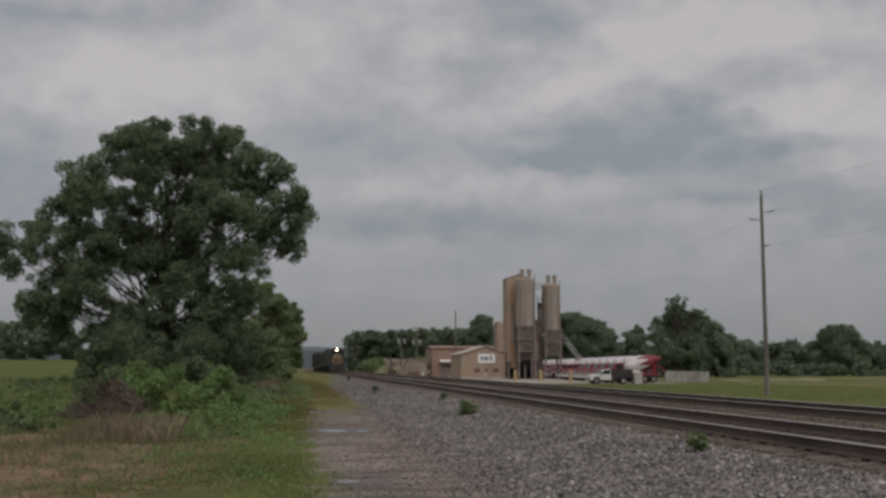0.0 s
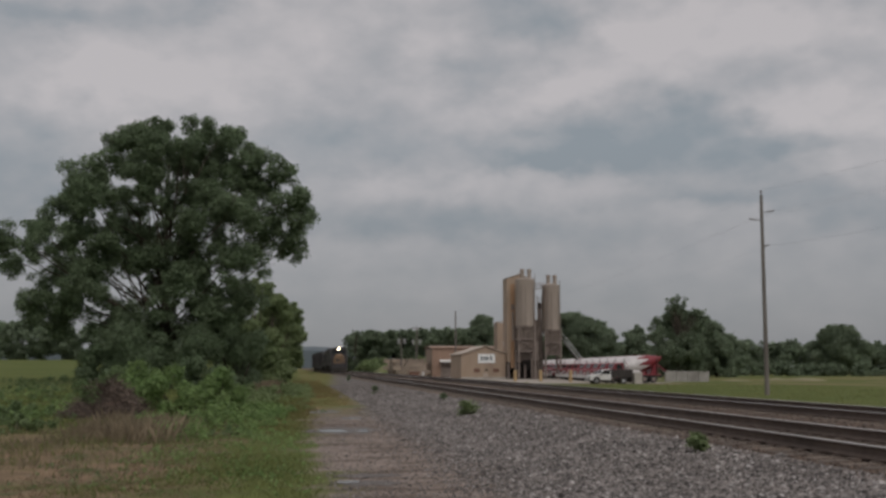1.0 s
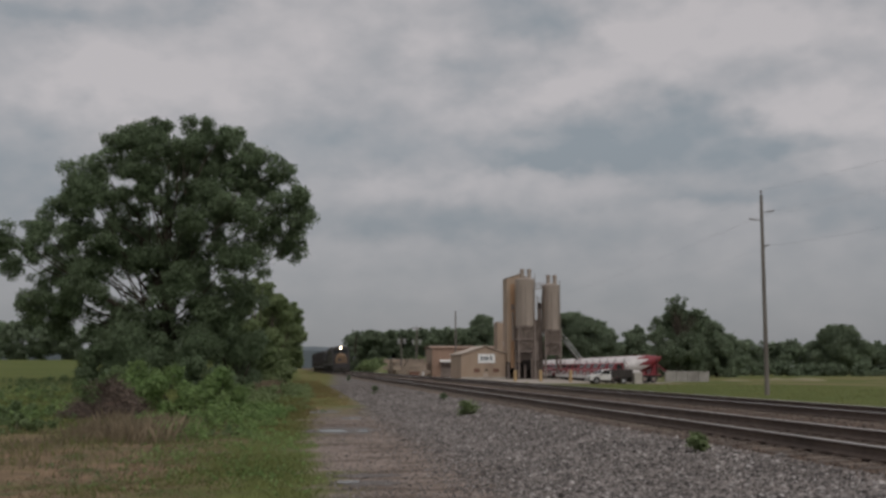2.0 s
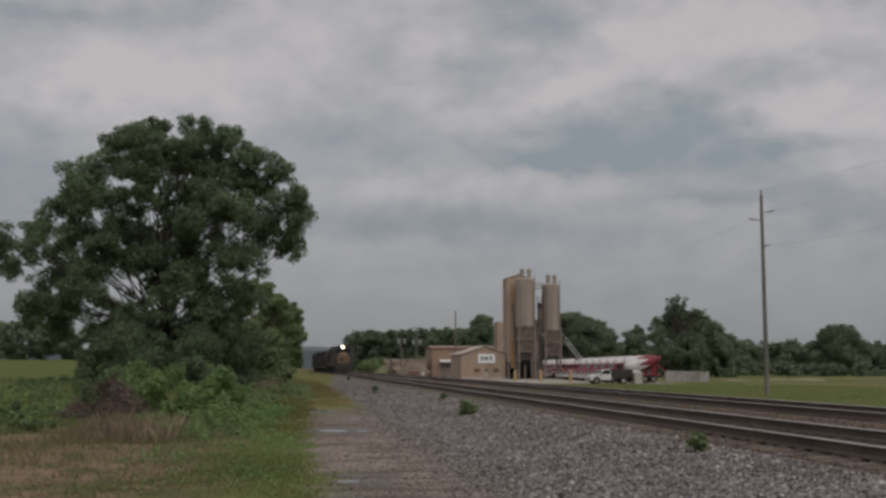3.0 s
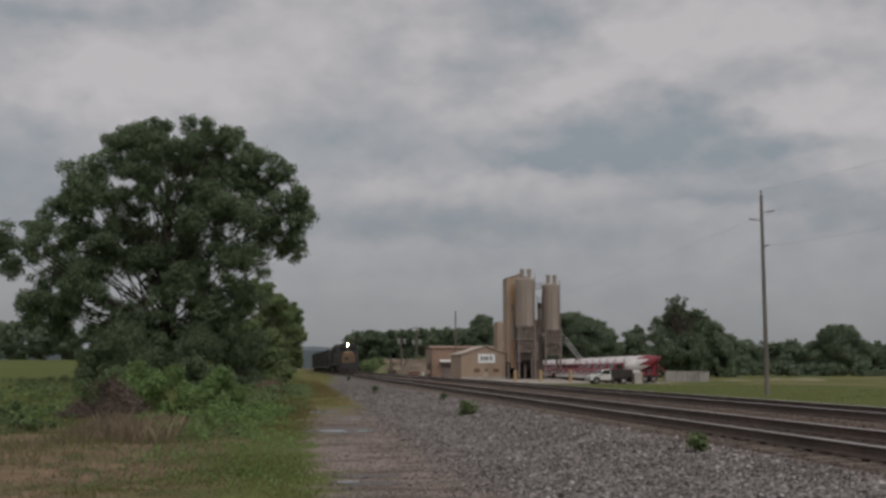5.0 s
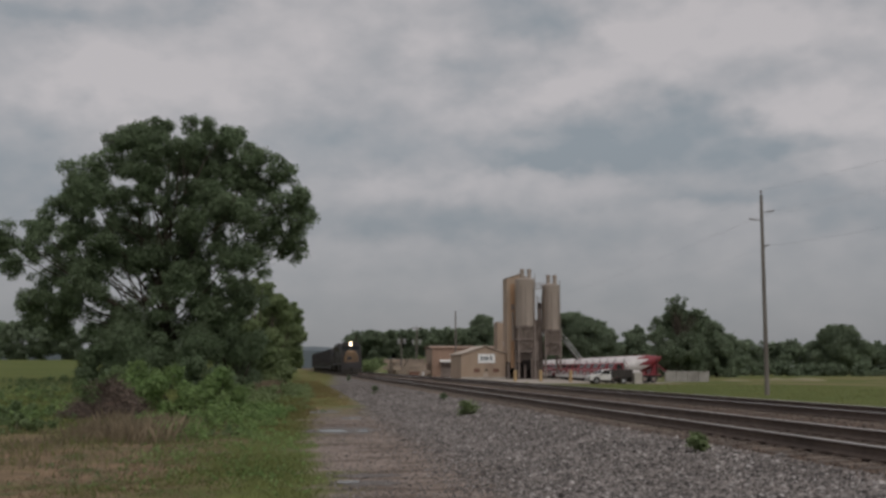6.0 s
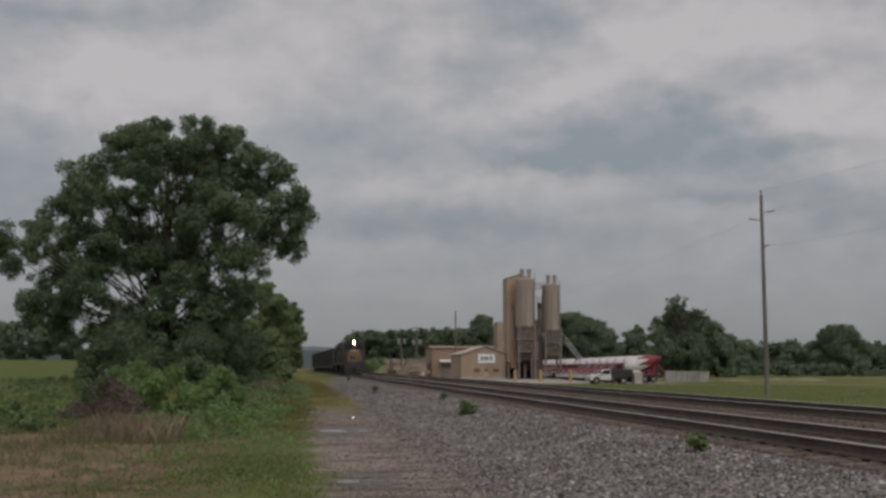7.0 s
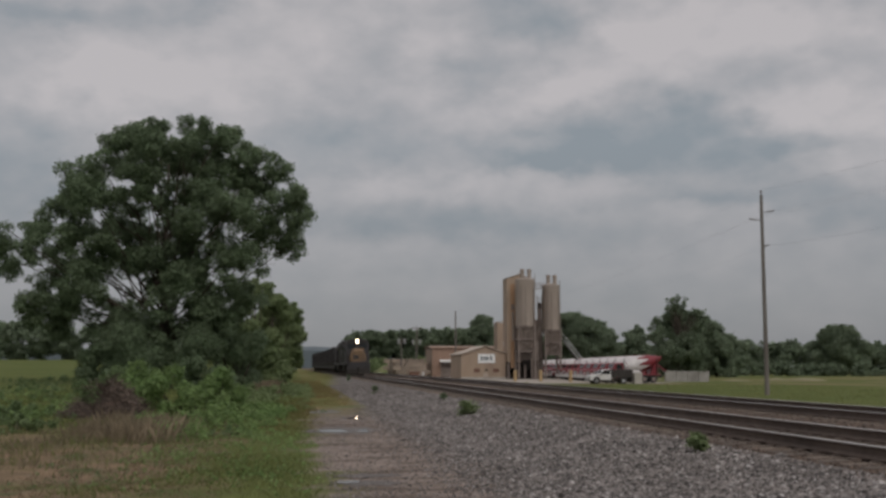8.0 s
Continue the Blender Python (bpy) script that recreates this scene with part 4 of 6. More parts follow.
wood("far_wood", spots, M_LEAF_FAR_HAZE, 0.46, 33, "far green woodland edge beyond fields and works", 31)
spots = []
for i in range(70):     # low scrub at the foot of the woods
    t = i / 69
    spots.append((96 + 95 * t + nr.uniform(-3, 3), 292 - 62 * t + nr.uniform(-6, 10), FIELD, 2.6 + nr.uniform(-1.0, 1.6), 5))
wood("field_edge_scrub", spots, M_LEAF_FAR_HAZE, 0.34, 80, "low green scrub along the edge of a field", 32)
spots = []
for i in range(44):     # beside the line, before the aggregate bays
    spots.append((19.5 + 12 * i / 43 + nr.uniform(-1.5, 1.5), 300 + nr.uniform(-10, 40), FIELD, 3.2 + nr.uniform(-1.0, 2.0), 5))
wood("trackside_scrub", spots, M_LEAF_HEDGE, 0.26, 110, "low yellow-green scrub beside the railway", 34)
spots = []
for i in range(80):     # beyond the rising field
    t = i / 79
    spots.append((-150 + 128 * t + nr.uniform(-3, 3), 335 + nr.uniform(-8, 20), 3.4, 12.9 - 2.0 * t + nr.uniform(-1.6, 1.4), 9))
wood("far_wood", spots, M_LEAF_FAR_HAZE, 0.46, 33, "dark woodland edge beyond a rising grass field", 33)

# a wooded ridge on the horizon; its blue-grey base colour has the haze painted in
M_RIDGE = mat("hazy_ridge_woods", (0.085, 0.105, 0.118), (0.108, 0.13, 0.145), 0.02, 0.95, bump=0.3)
bm = bmesh.new()
for k in range(60):
    x = -500 + 1100 * k / 59
    h = 22.5 + 5 * math.sin(x * 0.006 + 2) + 3 * noise.noise((x * 0.02, 0, 0)) - max(0, (x - 60) * 0.02)
    a = [bm.verts.new((x, 1400, -3)), bm.verts.new((x, 1405, h * 0.8)), bm.verts.new((x, 1430, h)), bm.verts.new((x, 1600, h * 0.7)), bm.verts.new((x, 1620, -3))]
    if k:
        for i in range(4):
            bm.faces.new((last[i], a[i], a[i + 1], last[i + 1]))
    last = a
tagged(part("backdrop", bm, M_RIDGE), "hazy blue-green wooded ridge on the horizon", "ridge", kind="structure")
# ---- the concrete works across the line ----
M_TAN = mat("tan_painted_steel", (0.325, 0.243, 0.180), (0.38, 0.288, 0.216), 0.8, 0.75, bump=0.1, spots=(0.29, 0.215, 0.165), stretch=(1, 1, 0.25))
M_SILO = mat("silo_paint_weathered", (0.272, 0.226, 0.192), (0.322, 0.270, 0.230), 0.7, 0.7, bump=0.1, spots=(0.235, 0.195, 0.168), stretch=(1, 1, 0.2))
M_ORANGE = mat("rust_orange_panel", (0.33, 0.20, 0.115), (0.38, 0.24, 0.145), 0.9, 0.8, spots=(0.25, 0.14, 0.08), stretch=(1, 1, 0.3))
M_FRAME = mat("steel_frame_grey", (0.15, 0.12, 0.105), (0.23, 0.188, 0.165), 2, 0.75)
M_CLAD = mat("stained_steel_cladding", (0.10, 0.078, 0.066), (0.18, 0.142, 0.12), 1.6, 0.85, spots=(0.06, 0.048, 0.042), stretch=(1, 1, 0.4))
M_DARK = mat("dark_interior", (0.03, 0.026, 0.024), (0.05, 0.043, 0.04), 2, 0.9)
M_ROOF = mat("tan_metal_roof", (0.37, 0.30, 0.245), (0.42, 0.35, 0.29), 1, 0.6, stretch=(1, 0.2, 1))
M_ROOF_BROWN = mat("brown_metal_roof", (0.245, 0.158, 0.115), (0.29, 0.19, 0.14), 0.8, 0.65, stretch=(1, 0.2, 1))
M_WHITE = mat("white_paint", (0.62, 0.61, 0.60), (0.55, 0.54, 0.53), 1.2, 0.5, bump=0.05)
M_SIGNWHITE = mat("white_sign_board", (0.80, 0.80, 0.80), (0.74, 0.74, 0.74), 1.2, 0.4, bump=0.0)
M_SIGNDARK = mat("dark_sign_paint", (0.05, 0.08, 0.10), (0.07, 0.10, 0.12), 3, 0.5, bump=0.0)
M_BROWNWIN = mat("brown_shutter", (0.13, 0.065, 0.045), (0.17, 0.085, 0.06), 3, 0.6)
M_CONC = mat("pale_concrete", (0.34, 0.315, 0.285), (0.44, 0.41, 0.375), 0.9, 0.9, spots=(0.27, 0.24, 0.215))
M_WALLCONC = mat("grey_precast_concrete", (0.235, 0.22, 0.205), (0.31, 0.292, 0.272), 0.9, 0.9, spots=(0.18, 0.165, 0.15), vary=0.1)
M_RED = mat("red_paint", (0.15, 0.018, 0.026), (0.20, 0.026, 0.034), 1.2, 0.42, bump=0.05)
M_DRUMWHITE = mat("white_drum_paint", (0.58, 0.55, 0.545), (0.44, 0.41, 0.41), 1.2, 0.42, bump=0.05)
M_TYRE = mat("tyre_rubber", (0.018, 0.018, 0.018), (0.03, 0.03, 0.03), 6, 0.85)
M_YELLOW_POST = mat("yellow_bollard_paint", (0.44, 0.31, 0.16), (0.36, 0.25, 0.13), 4, 0.6)
M_STEEL = mat("galvanised_steel", (0.42, 0.42, 0.42), (0.33, 0.33, 0.33), 3, 0.45, 0.7)
M_GLASS_DARK = gloss("dark_glass", (0.02, 0.022, 0.025))

# yard slab
M_YARD = mat("yard_concrete_dusty", (0.27, 0.235, 0.20), (0.33, 0.29, 0.25), 0.25, 0.95, spots=(0.20, 0.17, 0.145))
for x0, x1, y0, y1 in ((24, 54, 149.5, 262), (54.004, 67, 196, 302)):
    tagged(part("yard", boxed(x0, x1, y0, y1, FIELD - 0.4, FIELD + 0.06, bevel=0.02), M_YARD), "dusty tan concrete yard of the works", "yard", kind="structure")
YARD = FIELD + 0.06


def corrugated(bm, x0, x1, y, z0, z1, pitch=0.45, depth=0.05):
    """Upright ribs on a wall that faces -y."""
    n = int((x1 - x0) / pitch)
    for i in range(n + 1):
        x = x0 + (x1 - x0) * i / n
        box(bm, x - 0.04, x + 0.04, y - depth, y, z0, z1)


def gable_shed():
    """Tan steel shed, low gable to the line, with a sign."""
    e = thing("steel_shed", pose(31.0, 205, YARD), "tan steel office shed with low gable and white sign", "building", "works buildings")
    W, D, H, P = 8.5, 14.0, 4.7, 6.1
    outline = ((0, 0), (W, 0), (W, H), (W * 0.55, P), (0, H - 0.1))
    part("wall", prism(outline, 0, 0.25), M_TAN, e)
    part("wall", boxed(0, 0.25, 0.25, D, 0, H - 0.15), M_TAN, e)
    part("wall", boxed(W - 0.25, W, 0.25, D, 0, H - 0.05), M_TAN, e)
    part("wall", prism(outline, D, D + 0.25), M_TAN, e)
    for a, b in (((-0.25, H - 0.12), (W * 0.55, P + 0.06)), ((W * 0.55, P + 0.06), (W + 0.25, H - 0.03))):
        part("roof", prism((a, b, (b[0], b[1] + 0.14), (a[0], a[1] + 0.14)), -0.3, D + 0.5), M_ROOF, e)
    bm = bmesh.new()
    corrugated(bm, 0.2, W - 0.2, 0, 0.1, H - 0.3)
    part("wall_rib", bm, M_TAN, e)
    sign = part("sign", boxed(3.2, 6.4, -0.14, -0.06, 3.0, 4.7, bevel=0.02), M_SIGNWHITE, e, "white sign board with a dark emblem")
    for x0, x1, z0, z1 in ((3.65, 3.95, 3.5, 4.35), (4.15, 4.4, 3.5, 4.1), (4.55, 4.8, 3.5, 4.1), (4.95, 5.2, 3.5, 4.1), (5.5, 5.8, 3.5, 4.35), (4.15, 5.2, 4.0, 4.15), (5.45, 5.9, 3.5, 3.6), (3.6, 4.0, 3.5, 3.6)):
        part("emblem", boxed(x0, x1, -0.17, -0.142, z0, z1), M_SIGNDARK, sign)
    for x in (2.4, 6.05):
        w = part("window", boxed(x, x + 1.15, -0.10, -0.03, 1.25, 1.95, bevel=0.01), M_BROWNWIN, e, "brown shuttered window")
        part("frame", boxed(x - 0.06, x + 1.21, -0.08, -0.05, 1.19, 2.01), M_TAN, w)
    part("vent", tubed((4.75, -0.12, 1.65), (4.75, 0, 1.65), 0.24, n=14), M_DARK, e, "round dark wall vent")
    part("door", boxed(4.2, 5.15, -0.07, -0.02, 0.05, 1.15, bevel=0.01), M_ROOF, e)
    part("baseboard", boxed(-0.05, W + 0.05, -0.12, 0, 0, 0.35, bevel=0.02), M_CONC, e, "pale concrete plinth")
    return e


gable_shed()


def long_shed():
    e = thing("storage_shed", pose(29.6, 238, YARD), "brown-roofed tan storage shed with a white awning", "building", "works buildings")
    part("wall", boxed(0, 17.0, 0, 0.3, 0, 6.3), M_ROOF_BROWN, e)
    part("wall", boxed(0, 0.3, 0.3, 12, 0, 6.3), M_TAN, e)
    part("wall", boxed(16.7, 17.0, 0.3, 12, 0, 6.3), M_TAN, e)
    part("wall", boxed(0, 17.0, 12, 12.3, 0, 6.3), M_TAN, e)
    part("roof", prism(((-0.3, 6.3), (6.0, 6.75), (12.6, 6.3), (12.6, 6.5), (6.0, 6.95), (-0.3, 6.5)), -0.4, 17.3, "x"), M_ROOF_BROWN, e)
    a = part("awning", prism(((-1.5, 3.25), (0, 3.7), (0, 3.85), (-1.5, 3.45)), 1.6, 5.2, "x"), M_WHITE, e, "white awning")
    for x in (1.8, 5.0):
        part("awning_strut", tubed((x, -1.4, 3.35), (x, 0, 2.3), 0.05, n=6), M_STEEL, a)
    part("roller_door", boxed(1.9, 4.9, -0.08, -0.01, 0.0, 3.2, bevel=0.02), M_FRAME, e)
    return e


long_shed()
# aggregate bays: walls of stacked concrete blocks with heaps of sand
M_BLOCK = mat("tan_concrete_block", (0.25, 0.20, 0.16), (0.32, 0.255, 0.205), 1.0, 0.9, vary=0.2, spots=(0.21, 0.17, 0.14))
M_SAND = mat("sand_heap", (0.30, 0.25, 0.18), (0.38, 0.32, 0.235), 1.2, 0.95, bump=0.5)
block_me = bpy.data.meshes.new("block")
_b = boxed(-0.88, 0.88, -0.4, 0.4, 0, 0.78, bevel=0.04)
_b.to_mesh(block_me), _b.free()
block_me.materials.append(M_BLOCK)


def block_wall(x, y, rz, columns, rows, label):
    e = thing("block_wall", pose(x, y, YARD, 0, 0, rz), label, "wall", "aggregate bays")
    rg = random.Random(int(x * 10 + y))
    for r in range(rows):
        for c in range(columns):
            if r == rows - 1 and rg.random() < 0.12:
                continue
            b = new("block", block_me)
            b.parent, b.matrix_basis = e, pose(c * 1.8 + (0.9 if r % 2 else 0), rg.uniform(-0.05, 0.05), r * 0.8)
    return e


for x in (21.0, 24.4, 27.6):
    block_wall(x, 236, 88, 5, 5, "stacked tan concrete block wall of an aggregate bay")
block_wall(21.6, 234.6, 0, 4, 4, "low stacked tan concrete block wall before the bays")
block_wall(20.5, 246, 0, 5, 5, "stacked tan concrete block wall behind the aggregate bays")


def heap(x, y, r, h, material, label, seed):
    rg = random.Random(seed)
    bm = bmesh.new()
    n, rings = 26, []
    for k in range(7):
        t = k / 6
        rings.append([bm.verts.new((r * (1 - t) ** 0.85 * math.cos(a) * (1 + 0.12 * noise.noise((math.cos(a), math.sin(a) + seed, t))), r * (1 - t) ** 0.85 * math.sin(a), h * t + 0.1 * h * noise.noise((2 * math.cos(a), 2 * math.sin(a), t * 3 + seed)) * (0 < k < 6))) for a in (2 * math.pi * i / n for i in range(n))] if k < 6 else [bm.verts.new((0, 0, h * 0.95))])
    for lo, hi in zip(rings, rings[1:]):
        for i in range(n):
            if len(hi) > 1:
                bm.faces.new((lo[i], lo[(i + 1) % n], hi[(i + 1) % n], hi[i]))
            else:
                bm.faces.new((lo[i], lo[(i + 1) % n], hi[0]))
    for f in bm.faces:
        f.smooth = True
    ob = part("earth_mound", bm, material)
    ob.matrix_basis = pose(x, y, (YARD if x < 60 else FIELD) - 0.05)
    return tagged(ob, label, "mound", "mounds of loose material")


heap(22.8, 240.5, 1.9, 2.6, M_SAND, "tan sand heap in a concrete bay", 1)
heap(26.0, 240.5, 1.8, 3.1, M_CONC, "pale gravel heap in a concrete bay", 2)
# a red skip and a white marker post before the bays
e = thing("waste_skip", pose(25.0, 232.2, YARD), "small faded brown-red steel waste skip by the bays", "skip")
part("body", prism(((-0.9, 0.1), (0.9, 0.1), (1.15, 1.25), (-1.15, 1.25)), -0.6, 0.6, bevel=0.03), M_BROWNWIN, e)
for s in (-1, 1):
    part("rim", boxed(-1.2, 1.2, s * 0.6 - 0.05, s * 0.6 + 0.05, 1.2, 1.3), M_BROWNWIN, e)
    part("skid", boxed(s * 0.6 - 0.08, s * 0.6 + 0.08, -0.6, 0.6, 0.0, 0.1), M_GRIME, e)
ob = part("marker_post", lathe(((0.22, 0), (0.22, 1.2), (0.12, 1.3)), 12), M_WHITE)
ob.matrix_basis = pose(26.9, 232.0, YARD - 0.01)
tagged(ob, "short white marker post by the bays", "post")
M_BERM = mat("weedy_berm", (0.09, 0.115, 0.04), (0.17, 0.165, 0.075), 0.9, 0.95, bump=0.8)
heap(22.5, 262, 5.6, 3.4, M_BERM, "grassy earth mound beside the aggregate bays", 3)


def leg(bm, x, y, z0, z1, w=0.14):
    box(bm, x - w, x + w, y - w, y + w, z0, z1)


def silo(x, y, r, z_low, z_top, label, seed):
    """Cement silo on a braced frame: shell with seams, cone, legs, top vents."""
    e = thing("cement_silo", pose(x, y, YARD), label, "silo", "cement silos")
    zl, zt = z_low - YARD, z_top - YARD
    part("shell", lathe(((r, zl), (r, zt), (r * 0.96, zt + 0.12), (0.3, zt + 0.45)), 28), M_SILO, e)
    for k in range(1, 5):
        z = zl + (zt - zl) * k / 5
        part("seam", lathe(((r + 0.02, z - 0.04), (r + 0.02, z + 0.04)), 28), M_SILO, e)
    part("skirt", lathe(((r * 1.01, zl - 0.25), (r * 1.03, zl + 0.1)), 28), M_FRAME, e)
    part("cone", lathe(((0.45, zl - 3.4), (r * 0.97, zl - 0.1)), 24), M_FRAME, e)
    q = r * 0.88
    for sx in (-1, 1):
        for sy in (-1, 1):
            part("leg", boxed(sx * q - 0.16, sx * q + 0.16, sy * q - 0.16, sy * q + 0.16, 0, zl + 0.2), M_FRAME, e)
    for z in (zl - 2.4, zl - 4.6):
        bm = bmesh.new()
        for s in (-1, 1):
            box(bm, -q, q, s * q - 0.1, s * q + 0.1, z - 0.12, z + 0.12)
            box(bm, s * q - 0.1, s * q + 0.1, -q, q, z - 0.12, z + 0.12)
        part("beam", bm, M_FRAME, e)
    bm = bmesh.new()
    for s in (-1, 1):
        tube(bm, (-q, s * q, zl - 4.5), (q, s * q, zl - 2.5), 0.07, n=6)
        tube(bm, (q, s * q, zl - 4.5), (-q, s * q, zl - 2.5), 0.07, n=6)
    part("brace", bm, M_FRAME, e)
    # cladding round the upper frame
    part("apron", boxed(-q + 0.17, q - 0.17, -q + 0.2, -q + 0.27, zl - 4.7, zl - 0.1), M_CLAD, e, "dark stained steel cladding behind the braces")
    for s in (-0.55, 0.95):
        v = part("vent_stack", lathe(((0.38, zt + 0.1), (0.38, zt + 1.5), (0.44, zt + 1.5), (0.44, zt + 1.95)), 16, pose(s * r * 0.5, 0, 0)), M_SILO, e)
        part("vent_cap", lathe(((0.3, zt + 1.95), (0.25, zt + 2.02)), 16, pose(s * r * 0.5, 0, 0)), M_FRAME, v)
    # filling pipes up the shell
    for deg in (235, 262, 318):
        px, py = (r + 0.07) * math.cos(radians(deg)), (r + 0.07) * math.sin(radians(deg))
        part("filling_pipe", tubed((px, py, zl - 3.2), (px, py, zt - 0.3 - 0.004 * deg), 0.055, n=6), M_FRAME, e)
    # ladder with hoops
    bm = bmesh.new()
    for s in (-0.22, 0.22):
        tube(bm, (r + 0.12, s, zl - 3), (r + 0.12, s, zt + 1.0), 0.035, n=6)
    for k in range(int((zt - zl + 3) / 0.45)):
        tube(bm, (r + 0.12, -0.22, zl - 3 + 0.45 * k), (r + 0.12, 0.22, zl - 3 + 0.45 * k), 0.02, n=5)
    part("ladder", bm, M_FRAME, e)
    return e


silo(42.45, 201.0, 1.76, 9.2, 17.9, "tall weathered tan cement silo on a steel frame", 1)
silo(48.1, 204.0, 1.66, 8.6, 17.1, "slimmer tan cement silo on a braced frame", 2)

# batch tower with rust-orange panels, beside the silos
e = thing("batch_tower", pose(39.55, 203.6, YARD), "tall tan and rust-orange batching tower", "tower", "works buildings")
ZT = 18.3 - YARD
part("body", prism(((0, 3.2), (3.6, 3.2), (3.6, ZT + 0.3), (2.6, ZT + 0.9), (0, ZT)), 0, 4.2), M_TAN, e)
part("panel", boxed(0.6, 1.45, -0.08, 0.0, 2.0, ZT - 1.0), M_ORANGE, e, "rust-orange upright panel")
part("panel", boxed(0.02, 0.56, -0.05, 0.0, 3.3, ZT - 0.3), M_TAN, e)
part("chute_casing", boxed(0.8, 1.25, -0.3, -0.08, 7.2, 12.6, bevel=0.03), M_SILO, e)
part("junction_box", boxed(0.72, 1.3, -0.26, -0.08, 12.9, 14.0, bevel=0.03), M_FRAME, e)
for x in (0.2, 3.4):
    for y in (0.2, 4.0):
        part("leg", boxed(x - 0.2, x + 0.2, y - 0.2, y + 0.2, 0, 3.25), M_FRAME, e)
part("hopper", lathe(((0.4, 0.9), (1.7, 3.2)), 4, pose(1.95, 2.1, 0, 0, 0, 45)), M_DARK, e)
part("roof", prism(((-0.1, ZT + 0.02), (2.6, ZT + 0.93), (3.7, ZT + 0.33), (3.7, ZT + 0.45), (2.6, ZT + 1.05), (-0.1, ZT + 0.14)), -0.15, 4.35), M_ROOF, e)
e = thing("tower_annex", pose(41.0, 221.5, YARD), "tan control cabin beside the batching tower", "building", "works buildings")
part("body", boxed(0, 2.2, 0, 3.8, 4.6, 11.3), M_TAN, e)
part("panel", boxed(1.2, 1.95, -0.06, 0, 4.9, 10.6), M_ORANGE, e, "rust-orange upright panel")
part("roof", prism(((-0.1, 11.3), (2.2, 11.75), (2.2, 11.87), (-0.1, 11.42)), -0.1, 3.9), M_ROOF, e)
part("window", boxed(1.05, 1.8, -0.12, -0.065, 6.2, 7.6, bevel=0.02), M_WHITE, e, "pale window panel")
for x in (0.2, 1.6):
    for y in (0.2, 3.6):
        part("leg", boxed(x - 0.15, x + 0.15, y - 0.15, y + 0.15, 0, 4.62), M_FRAME, e)

# walkway with railings between the silo tops
e = thing("walkway", pose(44.2, 202.6, 16.4), "steel grating walkway between two silos", "walkway")
part("deck", boxed(0, 2.4, -0.5, 0.5, -0.1, 0.0), M_FRAME, e)
for y in (-0.5, 0.5):
    for z in (0.55, 1.05):
        part("rail_bar", tubed((0, y, z), (2.4, y, z), 0.03, n=6), M_FRAME, e)
    for x in (0.05, 0.8, 1.6, 2.35):
        part("post", tubed((x, y, 0), (x, y, 1.05), 0.03, n=6), M_FRAME, e)
# dark lift casing and pipework in the gap
e = thing("bucket_lift", pose(45.35, 204.2, YARD), "dark steel bucket lift with pipes between the silos", "lift")
part("casing", boxed(0.35, 0.95, 0, 0.9, 11.2, 13.2, bevel=0.03), M_FRAME, e)
part("lower_casing", boxed(-0.9, 1.15, 0.1, 0.95, 0, 11.2, bevel=0.03), M_CLAD, e, "stained dark steel casing")
bm = bmesh.new()
for k in range(9):
    z = 8.0 + 0.9 * k
    tube(bm, (0.15, -0.2, z), (1.0, -0.2, z + 0.9 * (k % 2)), 0.05, n=5)
tube(bm, (0.15, -0.2, 7.5), (0.15, -0.2, 15.8), 0.06, n=6), tube(bm, (1.0, -0.2, 7.5), (1.0, -0.2, 15.8), 0.06, n=6)
part("lattice", bm, M_FRAME, e)
part("head_box", boxed(0.3, 1.05, -0.1, 1.0, 13.2, 14.4, bevel=0.06), M_DARK, e)
for k, x in enumerate((0.2, 0.55, 0.85)):
    part("pipe", tubed((x, -0.15, 0.0), (x, -0.15, 12.0 + k), 0.08, n=8), M_FRAME, e)
e = thing("mixer_housing", pose(40.9, 201.5, YARD), "dark steel hopper housing under the silos", "hopper")
part("body", prism(((0.3, 3.4), (4.6, 3.4), (4.6, 7.0), (0.3, 7.0)), 1.9, 3.9, bevel=0.05), M_FRAME, e)
part("throat", lathe(((0.5, 1.6), (1.6, 3.5)), 4, pose(2.4, 2.9, 0, 0, 0, 45)), M_DARK, e)
part("back_wall", boxed(-1.0, 4.2, 5.6, 5.8, 0, 3.6), M_DARK, e)

# sloping conveyor legs
e = thing("conveyor", pose(49.9, 204.0, 7.9), "sloping pale steel conveyor falling from the silo", "conveyor")
for x, y in ((-0.35, 0.0), (0.75, 1.3)):
    part("side_beam", tubed((x, y, 0), (x + 4.6, y - 1.5, -6.3), 0.11, n=8), M_STEEL, e)
part("belt", prism(((0, -0.25), (4.6, -6.5), (4.6, -6.6), (0, -0.35)), -0.5, 1.0), M_DARK, e)
part("leg", tubed((4.55, -0.8, -6.3), (4.55, -0.8, -8.5), 0.1, n=6), M_STEEL, e)


